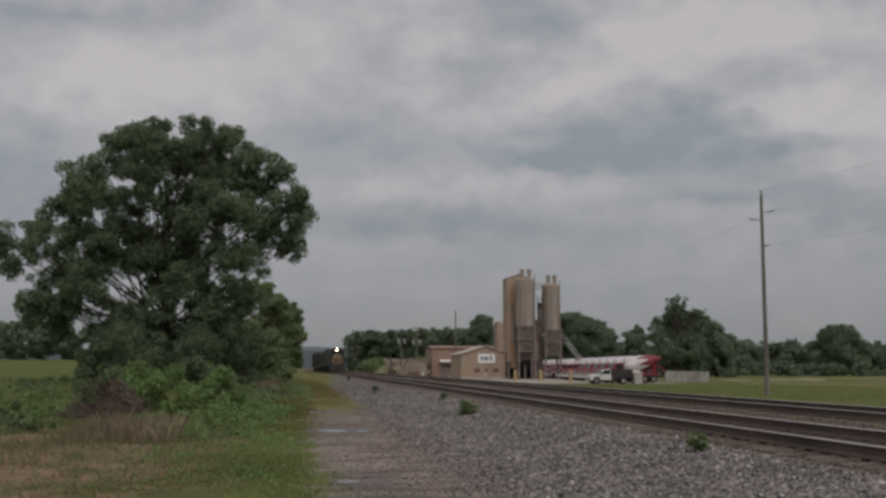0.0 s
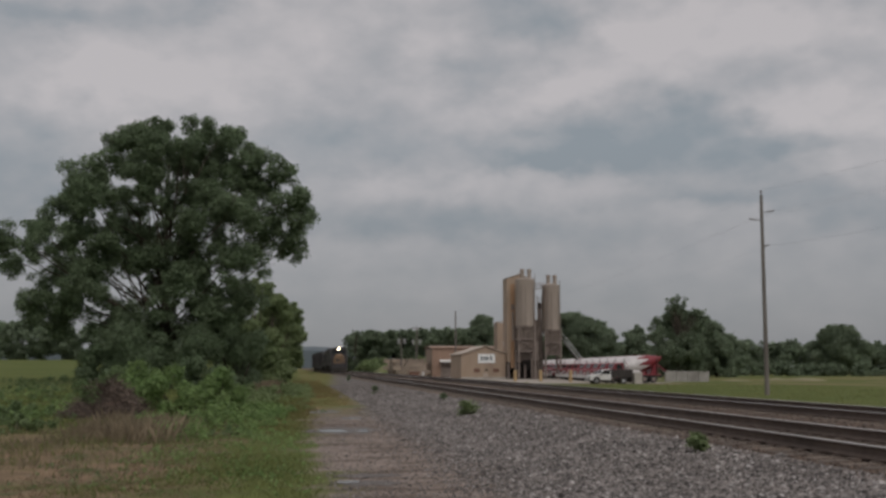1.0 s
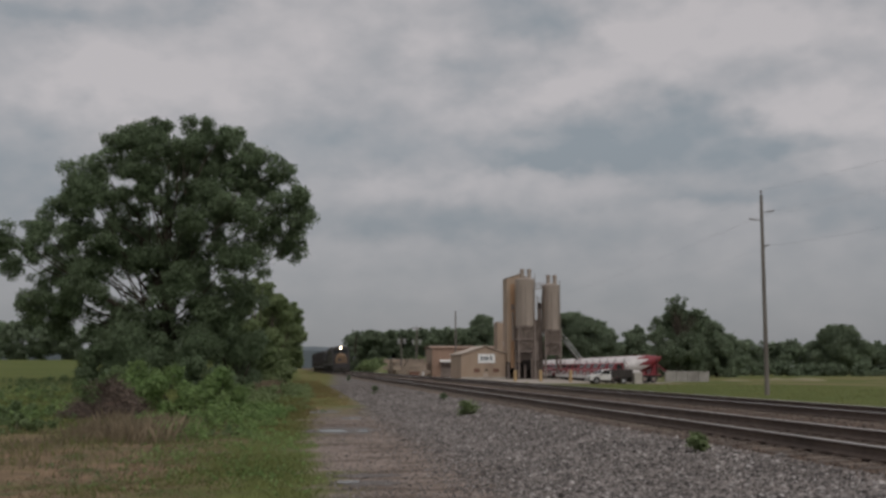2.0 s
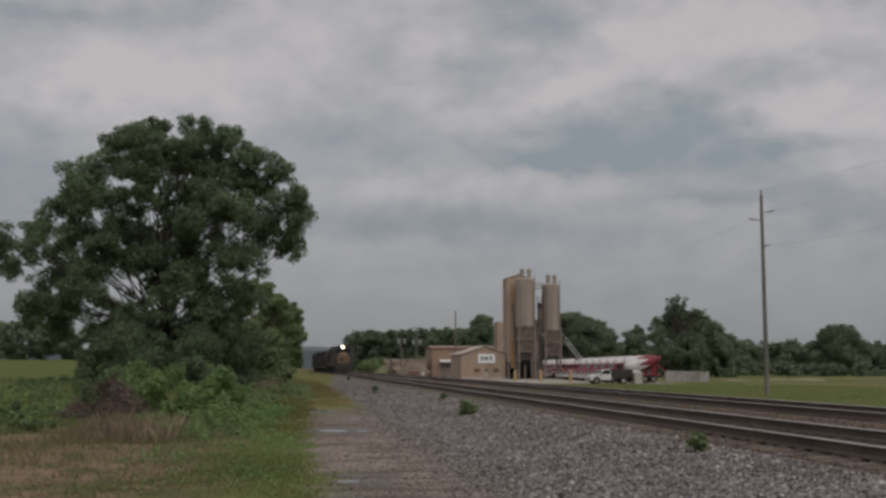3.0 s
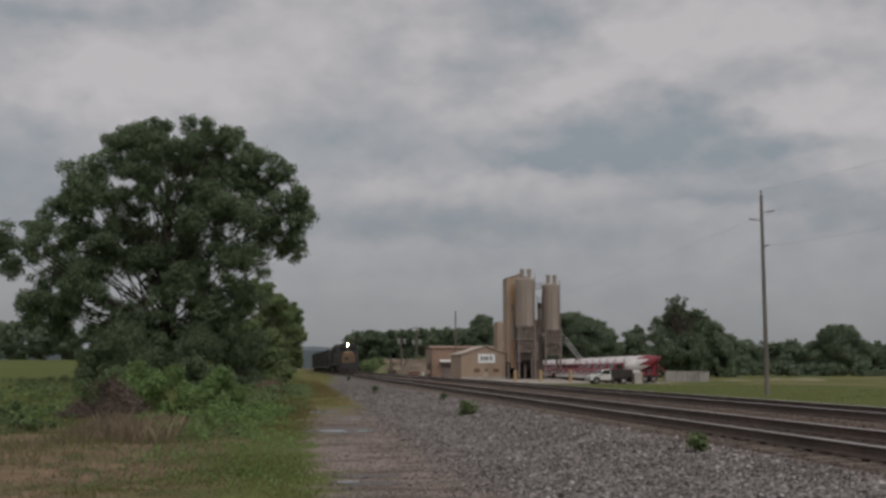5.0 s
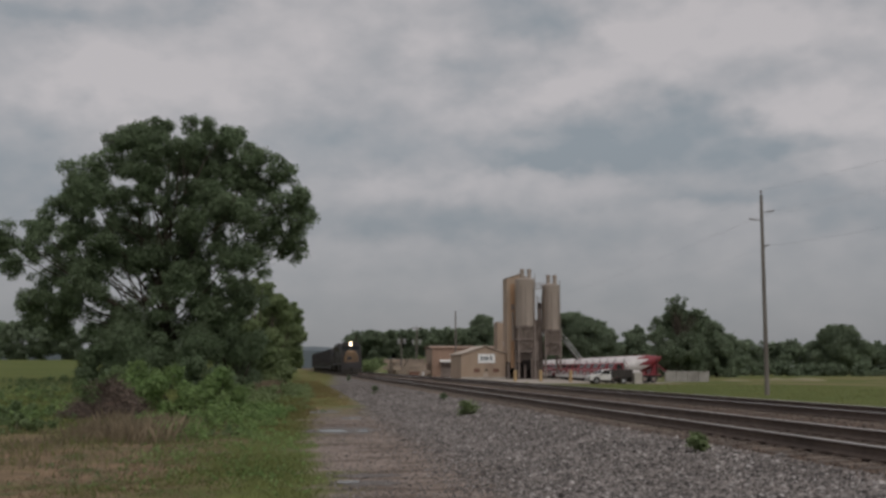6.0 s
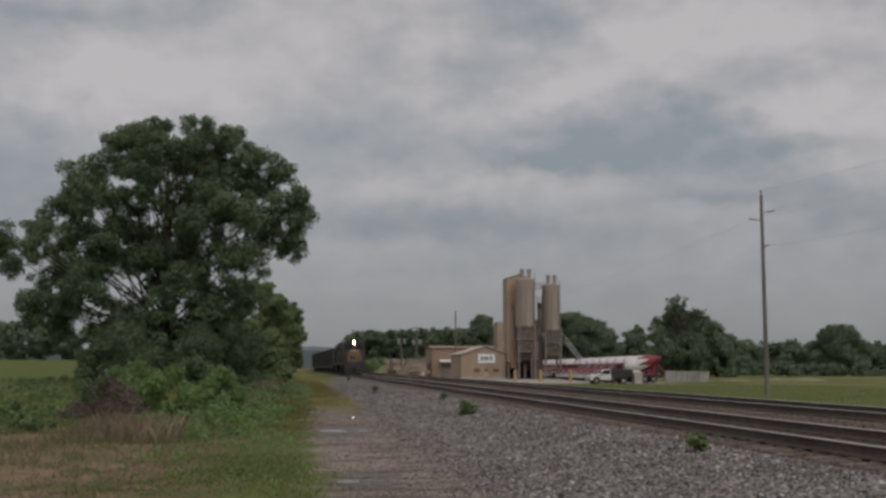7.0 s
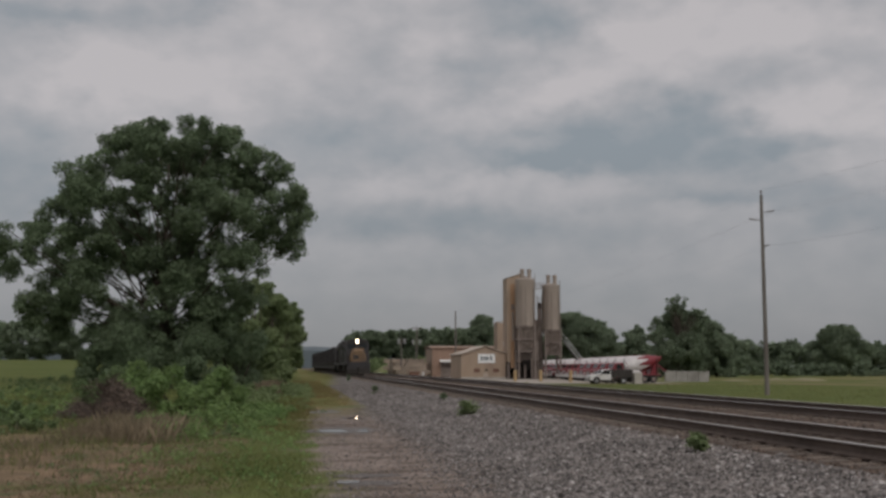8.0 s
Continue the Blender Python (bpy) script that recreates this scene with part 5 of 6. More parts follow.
def mixer_truck(place, label):
    """Ready-mix truck facing -x: red cab, tilted drum in white with red ends, hopper and chute, three axles."""
    e = thing("mixer_truck", place, label, "truck", "parked mixer trucks")
    part("chassis", boxed(-4.6, 4.0, -0.45, 0.45, 0.75, 1.1, bevel=0.02), M_GRIME, e)
    cab = part("cab", prism(((-4.9, 0.7), (-4.9, 1.75), (-3.9, 1.85), (-3.5, 2.75), (-2.2, 2.85), (-2.2, 0.7)), -1.2, 1.2, bevel=0.06), M_RED, e, "red truck cab")
    part("side_window", boxed(-3.3, -2.5, -1.215, -1.195, 1.95, 2.6, bevel=0.004), M_GLASS_DARK, cab)
    part("windscreen", prism(((-3.78, 2.15), (-3.76, 2.15), (-3.55, 2.66), (-3.57, 2.66)), -0.95, 0.95), M_GLASS_DARK, cab)
    part("stripe", boxed(-4.94, -2.3, -1.222, -1.203, 1.2, 1.42, bevel=0.004), M_WHITE, cab, "white stripe along the cab")
    part("grille", boxed(-4.93, -4.905, -0.6, 0.6, 1.1, 1.65, bevel=0.008), M_STEEL, cab, "bright metal grille")
    part("exhaust_stack", tubed((-2.05, -0.9, 1.1), (-2.05, -0.9, 3.55), 0.09, n=8), M_STEEL, e)
    part("ladder", boxed(2.9, 2.98, -1.0, -0.6, 1.1, 3.4, bevel=0.01), M_GRIME, e)
    part("bumper", boxed(-5.1, -4.85, -1.2, 1.2, 0.5, 1.05, bevel=0.04), M_WHITE, e)
    tilt = pose(-2.1, 0, 2.05, 0, 77, 0)
    bm = lathe(((0.55, 0.0), (1.0, 0.35), (1.22, 1.4), (1.22, 2.9), (0.95, 4.3), (0.62, 5.5)), 28, tilt)
    part("drum", bm, M_DRUMWHITE, e, "white mixer drum")
    for z0, r0, z1, r1 in ((4.0, 1.035, 5.5, 0.64), (0.0, 0.57, 0.6, 1.09)):
        part("drum_band", lathe(((r0, z0), (r1, z1)), 28, tilt), M_RED, e, "red painted end of the drum")
    # red tongues running along the drum
    for k in range(8):
        a = 2 * math.pi * k / 8
        bm = bmesh.new()
        pts = []
        for z, wid in ((4.02, 0.36), (3.4, 0.26), (2.9, 0.16), (2.2, 0.03)):
            rr = 1.03 + (4.0 - z) * (1.24 - 1.03) / 1.1 if z > 2.9 else 1.24
            pts.append([bm.verts.new(tilt @ Vector((rr * math.cos(a + s * wid), rr * math.sin(a + s * wid), z))) for s in (-1, 0, 1)])
        for p, q in zip(pts, pts[1:]):
            for j in range(2):
                bm.faces.new((p[j], p[j + 1], q[j + 1], q[j]))
        part("painted_tongue", bm, M_RED, e)
    part("front_pedestal", boxed(-2.15, -1.75, -0.8, 0.8, 1.1, 2.2, bevel=0.05), M_RED, e)
    part("rear_pedestal", prism(((1.9, 1.1), (3.2, 1.1), (3.2, 2.6), (2.6, 2.6)), -0.75, 0.75, bevel=0.05), M_RED, e)
    part("charge_hopper", lathe(((0.25, 3.0), (0.62, 3.75)), 10, pose(3.45, 0, 0)), M_RED, e)
    part("chute", prism(((3.3, 2.5), (4.6, 1.55), (4.66, 1.68), (3.35, 2.7)), -0.28, 0.28, bevel=0.02), M_RED, e)
    part("water_tank", tubed((-1.7, -0.95, 1.5), (0.2, -0.95, 1.5), 0.3, n=14), M_DRUMWHITE, e)
    part("mudguard", boxed(0.3, 3.4, -1.22, -0.85, 1.08, 1.2, bevel=0.03), M_RED, e)
    for x in (-3.9, 0.9, 2.3):
        for s in (-1, 1):
            w = part("wheel", tubed((x, s * 0.85, 0.52), (x, s * 1.2, 0.52), 0.52, n=20), M_TYRE, e)
            part("rim", tubed((x, s * 1.14, 0.52), (x, s * 1.22, 0.52), 0.28, n=14), M_FRAME, w)
    return e


first = mixer_truck(pose(48.2, 152.5, YARD, 0, 0, 5), "red and white ready-mix concrete truck parked in a row")
for i in range(1, 21):
    copy_thing(first, pose(48.2 + 0.68 * i + (2.2 if i == 8 else 0), 152.5 + 6.6 * i, YARD, 0, 0, 4 + (i * 7 % 5) * 0.5))


def pickup_truck():
    """White work pickup with a dark dump body, side-on, facing -x."""
    e = thing("pickup_truck", pose(42.75, 147.0, FIELD + 0.02, 0, 0, 2), "white work pickup truck with a dark dump body", "truck")
    part("chassis", boxed(-2.9, 2.9, -0.5, 0.5, 0.45, 0.7, bevel=0.02), M_GRIME, e)
    cab = part("cab", prism(((-3.05, 0.5), (-3.05, 1.05), (-2.9, 1.2), (-1.75, 1.3), (-1.15, 1.92), (-0.15, 1.95), (-0.02, 1.3), (-0.02, 0.5)), -0.98, 0.98, "y", bevel=0.05), M_WHITE, e, "white cab and bonnet")
    part("side_window", prism(((-1.55, 1.32), (-1.08, 1.82), (-0.25, 1.84), (-0.2, 1.32)), -0.995, -0.975), M_GLASS_DARK, cab)
    part("windscreen", prism(((-1.78, 1.34), (-1.74, 1.34), (-1.2, 1.88), (-1.24, 1.9)), -0.8, 0.8), M_GLASS_DARK, cab)
    part("bumper", boxed(-3.2, -3.02, -0.95, 0.95, 0.42, 0.68, bevel=0.03), M_STEEL, e)
    part("headlamp", boxed(-3.08, -2.98, -0.9, -0.6, 0.82, 1.02, bevel=0.02), M_STEEL, e)
    part("mirror", boxed(-1.5, -1.38, -1.2, -1.0, 1.3, 1.6, bevel=0.02), M_DARK, e)
    body = part("dump_body", prism(((0.1, 0.85), (2.95, 0.85), (3.05, 1.95), (0.1, 1.95)), -1.05, 1.05, bevel=0.03), M_DARK, e, "dark dump body")
    for x in (0.5, 1.2, 1.9, 2.6):
        part("stake", boxed(x - 0.05, x + 0.05, -1.11, -1.05, 0.85, 1.95), M_DARK, body)
    for x in (-2.1, 1.7):
        for s in (-1, 1):
            w = part("wheel", tubed((x, s * 0.72, 0.4), (x, s * 1.0, 0.4), 0.40, n=20), M_TYRE, e)
            part("rim", tubed((x, s * 0.95, 0.4), (x, s * 1.015, 0.4), 0.22, n=14), M_STEEL, w)
        part("wheel_arch", tubed((x, -0.99, 0.5), (x, -0.9, 0.5), 0.5, n=20), M_DARK, e)
    return e


pickup_truck()


def bollard(x, y):
    ob = part("bollard", lathe(((0.26, 0), (0.26, 1.62), (0.16, 1.78)), 14), M_YELLOW_POST)
    ob.matrix_basis = pose(x, y, YARD - 0.02)
    return tagged(ob, "worn yellow concrete bollard at the yard edge", "bollard", "yard bollards")


bollard(34.28, 170.1), bollard(38.23, 169.5), bollard(40.55, 159.7)
# concrete block and low wall beyond the pickup
ob = part("concrete_block", boxed(-0.55, 0.55, -0.4, 0.4, 0, 1.6, bevel=0.05), M_CONC)
ob.matrix_basis = pose(46.5, 146.2, FIELD - 0.02, 0, 0, 5)
tagged(ob, "pale upright concrete block beside the pickup truck", "concrete block")
e = thing("concrete_wall", pose(58.0, 168.0, FIELD - 0.05, 0, 0, 6), "low pale grey precast concrete wall in the grass", "wall")
for k in range(4):
    part("wall_panel", boxed(k * 1.9, k * 1.9 + 1.86, 0, 0.35, 0, 1.75 - 0.04 * k, bevel=0.03), M_WALLCONC, e)

M_SPOIL = mat("dry_spoil_earth", (0.165, 0.145, 0.082), (0.21, 0.18, 0.11), 0.9, 0.95, bump=0.5, spots=(0.12, 0.135, 0.06))
for k, (x, y, r, h) in enumerate(((84.5, 186, 3.2, 0.42), (89.0, 184, 3.8, 0.5), (73.0, 176, 3.0, 0.35))):
    heap(x, y, r, h, M_SPOIL, "low dry spoil heap in the grass field", 11 + k)
# ---- poles and wires ----
M_INSUL = mat("grey_insulator", (0.20, 0.19, 0.20), (0.27, 0.26, 0.27), 4, 0.4)
M_CAN = mat("transformer_grey", (0.27, 0.27, 0.27), (0.33, 0.33, 0.33), 3, 0.6)
M_WIRE = mat("overhead_wire", (0.16, 0.17, 0.19), (0.20, 0.21, 0.23), 4, 0.6, bump=0)


def pole(name, x, y, z, top, r, label):
    e = thing(name, pose(x, y, z), label, "utility pole", "utility poles")
    part("shaft", tubed((0, 0, -0.3), (0, 0, top - z), r, r * 0.62, n=14), M_POLEWOOD, e)
    return e


e = pole("utility_pole", 38.2, 85.8, FIELD, 15.85, 0.20, "tall weathered timber utility pole with side insulators")
H = 15.85 - FIELD
part("top_insulator", lathe(((0.05, H), (0.05, H + 0.2), (0.11, H + 0.25), (0.11, H + 0.32), (0.06, H + 0.4)), 10), M_INSUL, e)
for s, z in ((1, H - 1.45), (-1, H - 2.15), (1, H - 4.3)):
    reach = 0.85 if z > H - 3 else 0.3
    part("standoff_arm", tubed((0, 0, z), (s * reach, 0, z + 0.14 * (reach > 0.5)), 0.04, n=6), M_INSUL, e)
    part("insulator", tubed((s * reach * 0.55, 0, z + 0.06), (s * (reach + 0.25), 0, z + 0.16), 0.07, n=8), M_INSUL, e)
e2 = pole("utility_pole", 32.4, 222, FIELD, 13.0, 0.22, "plain timber utility pole behind the sheds")
e3 = pole("utility_pole", 27.5, 250, FIELD, 11.0, 0.20, "timber utility pole with a crossarm and transformers")
part("crossarm", boxed(-1.3, 1.3, -0.07, 0.07, 11.0, 11.2), M_POLEWOOD, e3)
for s in (-0.9, 0.7):
    part("transformer", lathe(((0.2, 7.4), (0.24, 7.5), (0.24, 8.4), (0.15, 8.5)), 12, pose(s, -0.4, 0)), M_CAN, e3, "grey transformer can")
e4 = pole("utility_pole", 23.0, 240, FIELD, 8.0, 0.18, "short timber utility pole with transformers")
for s in (-0.6, 0.7):
    part("transformer", lathe(((0.2, 7.3), (0.25, 7.4), (0.25, 8.35), (0.15, 8.45)), 12, pose(s, -0.3, 0)), M_CAN, e4, "grey transformer can")
e5 = pole("utility_pole", 42.5, 8.0, FIELD, 15.9, 0.20, "tall weathered timber utility pole with side insulators")


def wire(p, q, sag, r=0.0045):
    """A hanging wire, one swept tube."""
    p, q = Vector(p), Vector(q)
    bm = bmesh.new()
    side = Vector((q.y - p.y, p.x - q.x, 0)).normalized()
    last = None
    for i in range(25):
        t = i / 24
        c = p.lerp(q, t) - Vector((0, 0, sag * 4 * t * (1 - t)))
        ring = [bm.verts.new(c + side * (r * math.cos(a)) + Vector((0, 0, r * math.sin(a)))) for a in (0.0, 1.571, 3.142, 4.712)]
        if last:
            for k in range(4):
                bm.faces.new((last[k], last[(k + 1) % 4], ring[(k + 1) % 4], ring[k]))
        last = ring
    return tagged(part("overhead_wire", bm, M_WIRE), "thin grey overhead wire between utility poles", "wire", "overhead wires")


TOP = H + FIELD
for dx, dz in ((0.0, 0.4), (1.05, -1.3), (-1.05, -2.0), (0.5, -4.25)):
    wire((38.2 + dx, 85.8, TOP + dz), (42.5 + dx * 0.5, 8.0, 15.7 + dz * 0.8), 1.0)
    wire((38.2 + dx, 85.8, TOP + dz), (32.4 + dx * 0.2, 222, 12.8 + dz * 0.7), 1.8, 0.003)

# ---- weeds on the gravel ----
for i, (x, y, h, w, lab) in enumerate(((4.99, 31.9, 0.56, 0.55, "bushy green weed growing in the gravel"), (5.98, 15.9, 0.31, 0.25, "small green weed growing in the gravel"), (5.8, 43.0, 0.36, 0.22, "small green weed growing in the gravel"),
                                       (4.46, 62.1, 0.5, 0.26, "dark green weed at the gravel edge"), (5.4, 112, 0.6, 0.35, "tall dark weed at the gravel edge"))):
    shrub(on_ground(x, y), w, w, h, M_LEAF_OAK if i > 1 else M_LEAF_HEDGE, 0.030, 1500 if i > 1 else 1000, lab, 140 + i, name="weed", group="gravel weeds", clump=0.95, stems=9)

# ---- verge: bramble, brush pile, tall grass ----
for i, (x, y, w, d, h, m) in enumerate(((-4.1, 41.5, 3.0, 2.4, 1.9, M_LEAF_BRIGHT), (-5.7, 43.0, 3.0, 2.4, 2.25, M_LEAF_BRIGHT), (-2.7, 44.0, 3.0, 2.4, 1.75, M_LEAF_BRIGHT), (-7.4, 45.0, 2.6, 2.2, 2.0, M_LEAF_MID),
                                        (-3.1, 36.5, 2.4, 2.0, 1.15, M_LEAF_BRIGHT), (-1.9, 36.0, 2.2, 2.0, 0.7, M_LEAF_BRIGHT), (-1.3, 31.0, 1.8, 1.6, 0.4, M_LEAF_BRIGHT), (-2.6, 31.0, 2.0, 1.5, 0.62, M_LEAF_BRIGHT),
                                        (-0.9, 40.0, 2.0, 2.0, 0.4, M_LEAF_BRIGHT), (-1.9, 52.0, 2.6, 2.2, 1.0, M_LEAF_HEDGE), (-0.8, 60.0, 2.4, 2.2, 0.9, M_LEAF_HEDGE), (-1.5, 26.4, 1.0, 0.8, 0.34, M_LEAF_MID),
                                        (-8.9, 38.0, 2.4, 1.8, 0.75, M_LEAF_MID), (-7.2, 30.0, 2.0, 1.4, 0.55, M_LEAF_MID))):
    shrub(on_ground(x, y), w, d, h, m, 0.062, 2300, "bright green bramble bush on the verge" if m is M_LEAF_BRIGHT else "green weedy bush on the verge", 160 + i, name="bramble_bush", group="verge bushes")

M_BRUSH = mat("dead_brush", (0.082, 0.060, 0.048), (0.172, 0.132, 0.106), 8, 0.95, vary=0.5, island=True)
M_EARTH = mat("dug_earth", (0.045, 0.032, 0.027), (0.10, 0.068, 0.052), 4, 0.95, bump=0.8)


def brush_pile(x, y):
    """A root-and-branch heap: a lumpy earth core, a tangle of dead sticks, and vines creeping over its top."""
    e = thing("brush_pile", on_ground(x, y), "dark brown heap of dead brush and roots with creeping vines", "brush pile")
    top, half = 1.22, 1.35

    def surface(a, t):
        """A point of the lopsided heap: a about its axis, t from foot to top."""
        rad = half * (1 - t) ** 0.8 * (1 + 0.18 * noise.noise((math.cos(a) * 1.5, math.sin(a) * 1.5, t * 3)))
        return Vector((rad * math.cos(a) * 1.05 + 0.12 * t, rad * math.sin(a) * 0.8, top * t * (1 + 0.2 * noise.noise((a, t * 4, 2.0)))))

    bm = bmesh.new()
    n, rows_up = 40, 16
    grid = [[bm.verts.new(surface(2 * math.pi * i / n, k / rows_up * 0.94) * 0.93 + Vector((0, 0, 0.07 * noise.noise((i * 0.6, k * 0.7, 0)) - 0.06))) for i in range(n)] for k in range(rows_up + 1)]
    for lo, hi in zip(grid, grid[1:]):
        for i in range(n):
            bm.faces.new((lo[i], lo[(i + 1) % n], hi[(i + 1) % n], hi[i]))
    bm.faces.new(grid[-1])
    part("earth_core", bm, M_EARTH, e)
    rg = random.Random(4)
    bm = bmesh.new()
    for k in range(1300):
        p = surface(rg.uniform(0, 2 * math.pi), rg.random() ** 1.3 * 0.92)
        d = Vector((rg.uniform(-1, 1), rg.uniform(-1, 1), rg.uniform(-0.6, 0.6))).normalized() * rg.uniform(0.1, 0.5) * (1.7 if rg.random() < 0.06 else 1)
        d.z = max(d.z, -p.z * 0.8)
        thick = rg.uniform(0.004, 0.015) * (2.2 if rg.random() < 0.12 else 1)
        tube(bm, p - d * 0.6, p + d, thick, thick * 0.4, n=4, caps=False)
    part("tangle", bm, M_BRUSH, e)
    nrg = np.random.default_rng(12)
    cs = [np.array(surface(rg.uniform(1.2, 4.4), rg.uniform(0.45, 0.95))) for _ in range(26)]
    v, f = leaves(nrg, cs, [rg.uniform(0.10, 0.24) for _ in cs], 1900, 0.045, shell=True)
    vines = new("vines", mesh_np("vines", v, f, M_LEAF_MID))
    vines.parent = e
    tagged(vines, "green creeping vine leaves")
    return e


brush_pile(-5.95, 36.4)


def weed_patch(n, x0, x1, y0, y1, low, high, leaf, size, label, seed, density=1500):
    """Broad-leaved weeds too dense to count: low leafy tufts in drifts over a stretch of the verge."""
    g = np.random.default_rng(seed)
    x, y = x0 + (x1 - x0) * g.beta(1.6, 1.6, n), y0 + (y1 - y0) * g.beta(1.5, 1.7, n)
    drift = np.sin(x * 0.9 + seed + 1.3 * np.sin(y * 0.31)) * np.sin(y * 0.42 + seed * 1.7 + np.sin(x * 0.7))
    keep = drift > g.uniform(-0.9, 0.5, n)
    x, y, drift = x[keep], y[keep], drift[keep]
    r = (low + (high - low) * g.random(len(x)) ** 1.5) * (0.75 + 0.35 * drift)
    z = ground_z(x, y) + r * g.uniform(0.2, 0.9, len(x))
    v, f = leaves(g, np.stack([x, y, z], -1), r, density, size, shell=True)
    v[:, 2] = np.maximum(v[:, 2], ground_z(v[:, 0], v[:, 1]) - 0.02)
    return tagged(new("weed_patch", mesh_np("weed_patch", v, f, leaf)), label, "weeds", kind="stuff")


weed_patch(900, -16.0, -6.4, 32, 60, 0.09, 0.27, M_LEAF_BRIGHT, 0.045, "broad-leaved green weeds before the grass field", 1, 1000)
weed_patch(800, -24.0, -8.0, 48, 96, 0.10, 0.30, M_LEAF_MID, 0.06, "rough green weeds in the grass field", 7, 700)
weed_patch(420, -9.5, -6.6, 26, 38, 0.08, 0.22, M_LEAF_MID, 0.035, "low green weeds beside the brush pile", 2)
weed_patch(520, -4.6, -0.2, 25, 44, 0.10, 0.32, M_LEAF_BRIGHT, 0.042, "bright green low weeds running down to the path", 3)
weed_patch(520, -3.2, 0.5, 14, 30, 0.04, 0.12, M_LEAF_BRIGHT, 0.024, "low green clover and weeds at the path edge", 4)
weed_patch(260, -7.0, -2.0, 15, 27, 0.04, 0.11, M_LEAF_MID, 0.022, "small green weeds among the dry grass", 5)
weed_patch(620, -3.0, 1.1, 40, 120, 0.1, 0.34, M_LEAF_HEDGE, 0.06, "olive green weeds along the yellow verge", 6, 800)


def blades(name, n, where, tall, wide, material, label, seed, lean=0.35):
    """Grass too dense to count: bent blades on the ground."""
    g = np.random.default_rng(seed)
    x, y, k = where(g, n)
    h = tall * g.uniform(0.45, 1.25, len(x)) * k
    a = g.uniform(0, 2 * math.pi, len(x))
    b = g.uniform(0, 2 * math.pi, len(x))
    off = lean * h * g.random(len(x))
    w = wide * g.uniform(0.6, 1.3, len(x))
    base = np.stack([x, y, ground_z(x, y) - 0.02], -1)
    side = np.stack([np.cos(a) * w, np.sin(a) * w, np.zeros_like(w)], -1)
    bend = np.stack([np.cos(b) * off, np.sin(b) * off, np.zeros_like(w)], -1)
    upv = np.stack([np.zeros_like(h), np.zeros_like(h), h], -1)
    verts = np.stack([base - side, base + side, base + upv * 0.6 + bend * 0.35 + side * 0.6, base + upv + bend], 1).reshape(-1, 3)
    return tagged(new(name, mesh_np(name, verts, np.arange(len(verts)).reshape(-1, 4), material)), label, "grass", kind="stuff")


def strip(x0, x1, y0, y1, patch=0.0, seed=0.0, power=1.6, soft=False, fade=False):
    """Spots over a stretch of the plan, closer together near the camera, in patches."""
    def where(g, n):
        y = y0 + (y1 - y0) * g.random(n) ** power
        x = x0 + (x1 - x0) * g.random(n)
        if soft:
            x, y = x0 + (x1 - x0) * g.beta(2, 2, n), y0 + (y1 - y0) * g.beta(2, 2, n)
        else:
            x, y = x + g.normal(0, 0.18, n), y + g.normal(0, 0.8, n)
        k = 0.5 + 0.5 * np.sin(x * 1.1 + seed + 0.7 * np.sin(y * 0.5)) * np.sin(y * 0.55 + seed * 2 + 0.8 * np.sin(x * 0.8))
        keep = g.random(n) > patch * (1 - k)
        return x[keep], y[keep], (0.7 + 0.6 * k[keep]) * (0.25 + 0.75 * smooth01((y[keep] - y0) / (0.35 * (y1 - y0)))) if fade else (0.7 + 0.6 * k[keep])
    return where


M_STALK = leafy("grey_dead_stalk", (0.165, 0.132, 0.088), (0.235, 0.190, 0.130), through_light=0.35)
blades("dry_grass", 26000, strip(-9.0, -0.8, 12.5, 30, 0.75, 1.0), 0.06, 0.006, M_STRAW, "low dry straw-coloured grass on the verge", 1, 0.9)
blades("verge_grass", 21000, strip(-2.8, 0.3, 13.5, 32, 0.75, 2.2), 0.075, 0.007, M_GRASS, "short green grass on the verge", 2, 0.7)
blades("verge_grass", 56000, strip(-13.0, 0.3, 24, 78, 0.55, 3.1, fade=True), 0.16, 0.012, M_GRASS, "rough green grass on the verge", 3, 0.6)
blades("yellow_grass", 26000, strip(-0.2, 2.7, 36, 130, 0.85, 4.0, 1.2, fade=True), 0.11, 0.012, M_YELLOW, "yellowing grass beside the gravel bank", 4)
blades("yellow_grass", 9000, strip(-1.0, 0.9, 26, 60, 0.7, 9.0, 1.0, True), 0.09, 0.010, M_YELLOW, "orange-brown dry grass at the path edge", 14, 0.8)
blades("weed_stems", 7000, strip(-10.5, -0.8, 17.0, 40, 0.95, 7.0, 1.0, True), 0.15, 0.010, M_GRASS, "mixed green weeds among the dry grass", 15)
blades("tall_dry_grass", 4200, strip(-8.2, -1.0, 17.0, 36, 0.95, 5.0, 1.0, True), 0.16, 0.005, M_STALK, "dry grass stalks among the weeds", 5, 0.7)
blades("tall_dry_grass", 2300, strip(-5.6, -2.2, 23.5, 33.5, 0.6, 8.0, 1.0, True), 0.4, 0.0055, M_STALK, "tall grey-brown dead stalks before the brush pile", 25, 0.6)
blades("tall_dry_grass", 1500, strip(-2.6, -0.6, 60, 100, 0.5, 8.0, 1.0, True), 0.65, 0.016, M_STALK, "tall grey-brown dead stalks beside the far verge", 26, 0.5)
blades("field_grass", 26000, strip(18.5, 62, 60, 150, 0.3, 6.0, 1.2), 0.12, 0.02, M_FIELD, "green mown field grass beyond the railway", 6)


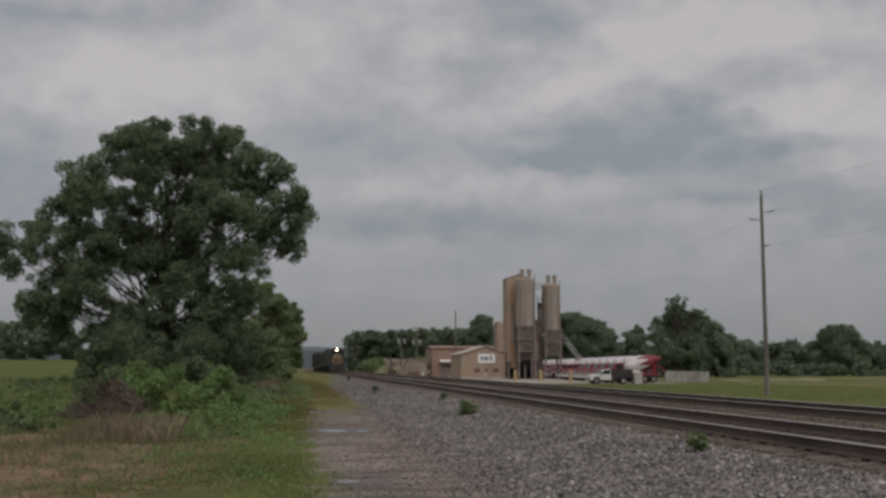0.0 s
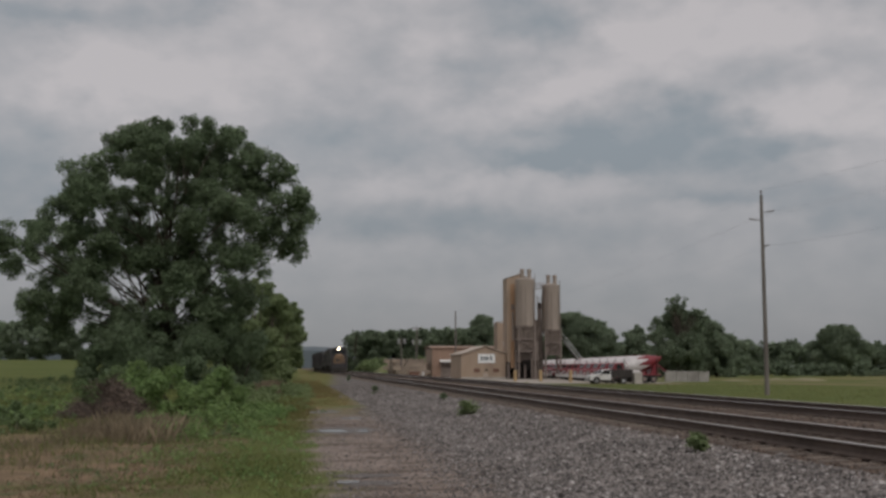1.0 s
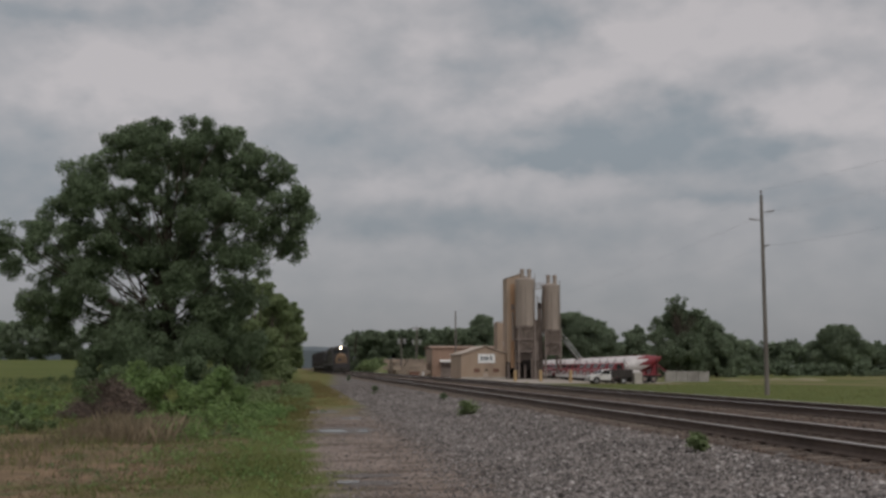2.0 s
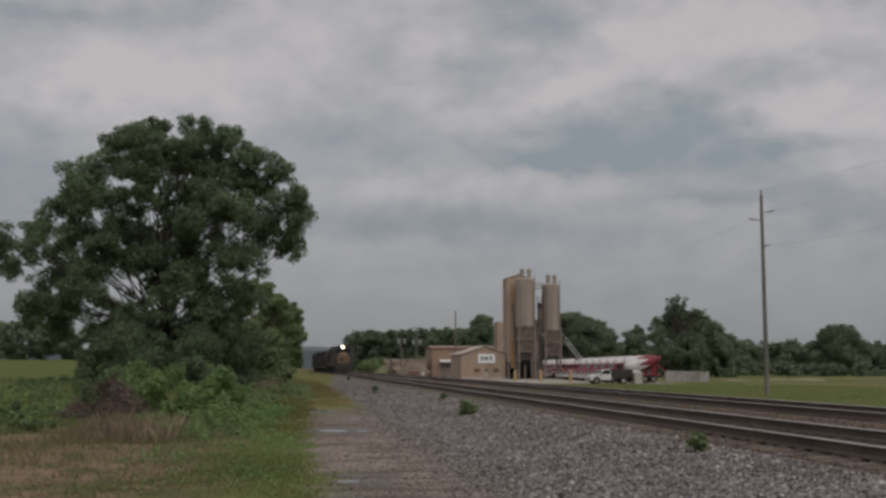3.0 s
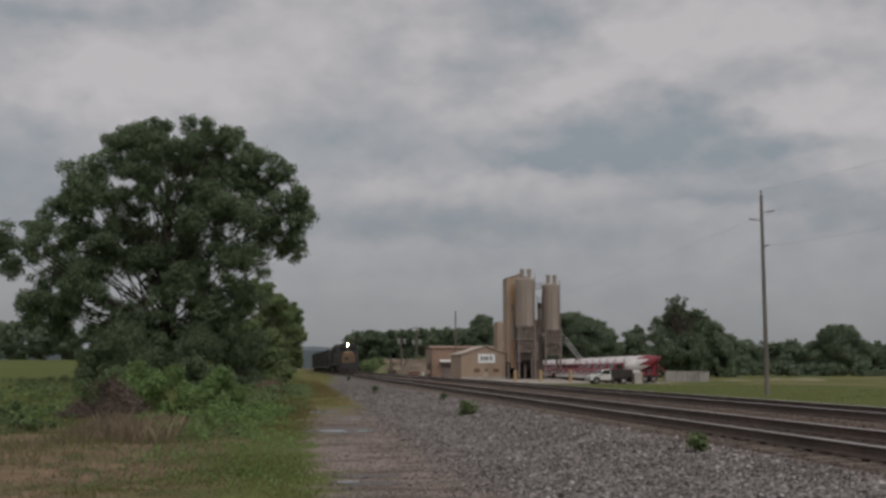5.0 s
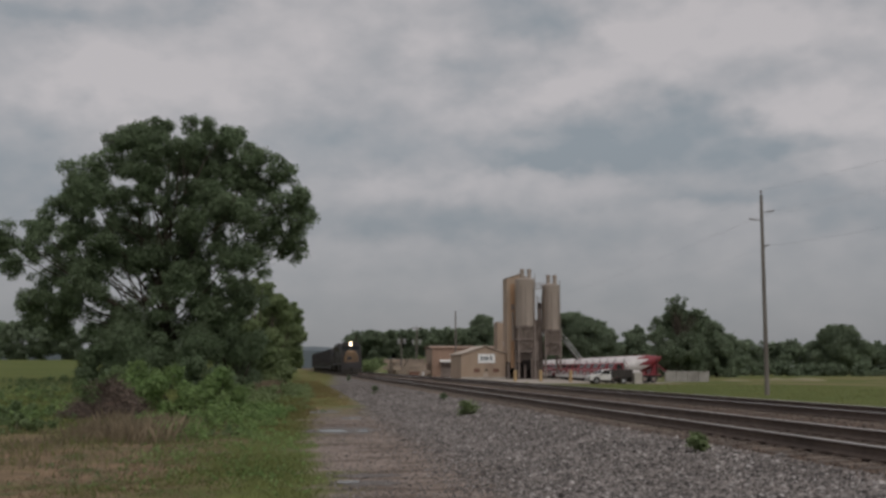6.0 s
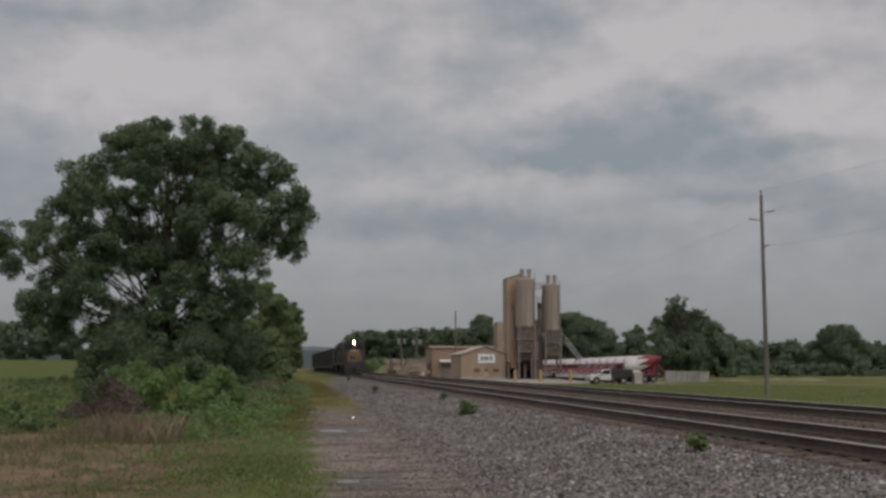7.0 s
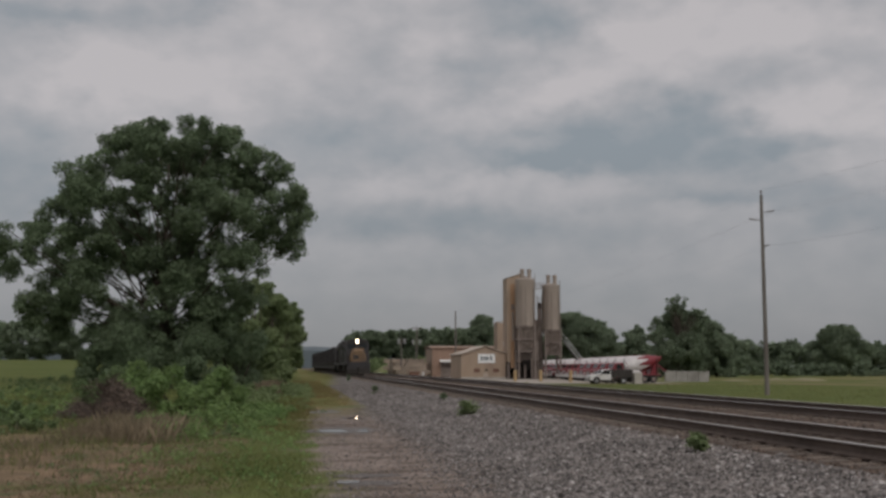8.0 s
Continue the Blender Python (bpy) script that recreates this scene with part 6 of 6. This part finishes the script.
# ---- loose ballast stones ----
def stones(name, n, x0, x1, y0, y1, size, material, label, seed, power=1.7, sink=0.3, thin=None):
    g = np.random.default_rng(seed)
    y = y0 + (y1 - y0) * g.random(n) ** power
    x = x0 + (x1 - x0) * g.random(n)
    if thin:
        keep = g.random(n) < np.clip((x - thin[0]) / (thin[1] - thin[0]), 0.04, 1)
        x, y = x[keep], y[keep]
    n = len(x)
    octa = np.array(((1, 0, 0), (-1, 0, 0), (0, 1, 0), (0, -1, 0), (0, 0, 1), (0, 0, -1)), float)
    tri = np.array(((0, 2, 4), (2, 1, 4), (1, 3, 4), (3, 0, 4), (2, 0, 5), (1, 2, 5), (3, 1, 5), (0, 3, 5)))
    s = size * np.exp(g.normal(0, 0.35, n))
    v = octa[None] * (0.75 + 0.5 * g.random((n, 6, 1))) + g.normal(0, 0.22, (n, 6, 3))
    v *= s[:, None, None] * np.stack([np.ones(n), g.uniform(0.6, 1, n), g.uniform(0.5, 0.9, n)], -1)[:, None, :]
    a, b = g.uniform(0, 2 * math.pi, n), g.uniform(-0.6, 0.6, n)
    rz = np.stack([np.cos(a), -np.sin(a), np.zeros(n), np.sin(a), np.cos(a), np.zeros(n), np.zeros(n), np.zeros(n), np.ones(n)], -1).reshape(n, 3, 3)
    rx = np.stack([np.ones(n), np.zeros(n), np.zeros(n), np.zeros(n), np.cos(b), -np.sin(b), np.zeros(n), np.sin(b), np.cos(b)], -1).reshape(n, 3, 3)
    v = np.einsum("nij,nkj->nki", rz @ rx, v)
    v += np.stack([x, y, ground_z(x, y) + s * sink], -1)[:, None, :]
    f = (tri[None] + 6 * np.arange(n)[:, None, None]).reshape(-1, 3)
    return tagged(new(name, mesh_np(name, v.reshape(-1, 3), f, material)), label, "gravel", kind="stuff")


stones("ballast_gravel", 112000, 2.0, 6.6, 9.5, 44, 0.0188, M_STONE, "loose grey angular ballast stones on the bank", 1, thin=(2.1, 4.0))
stones("ballast_gravel", 22000, 2.9, 6.4, 40, 95, 0.026, M_STONE, "loose grey angular ballast stones on the bank", 2, 1.3)
stones("stained_ballast", 26000, 6.3, 10.6, 9, 48, 0.02, M_STONE_RUST, "rust-stained ballast stones around the sleepers", 3)
stones("stained_ballast", 14000, 10.0, 14.4, 14, 60, 0.022, M_STONE_RUST, "rust-stained ballast stones around the sleepers", 4)
stones("pale_gravel", 6800, 2.4, 6.5, 9.5, 60, 0.019, M_STONE_PALE, "pale stones scattered through the ballast", 6, sink=0.6, thin=(2.1, 3.6))
stones("path_grit", 9000, 0.5, 3.0, 13, 38, 0.012, M_STONE, "scattered small stones on the worn path", 5)

motions()
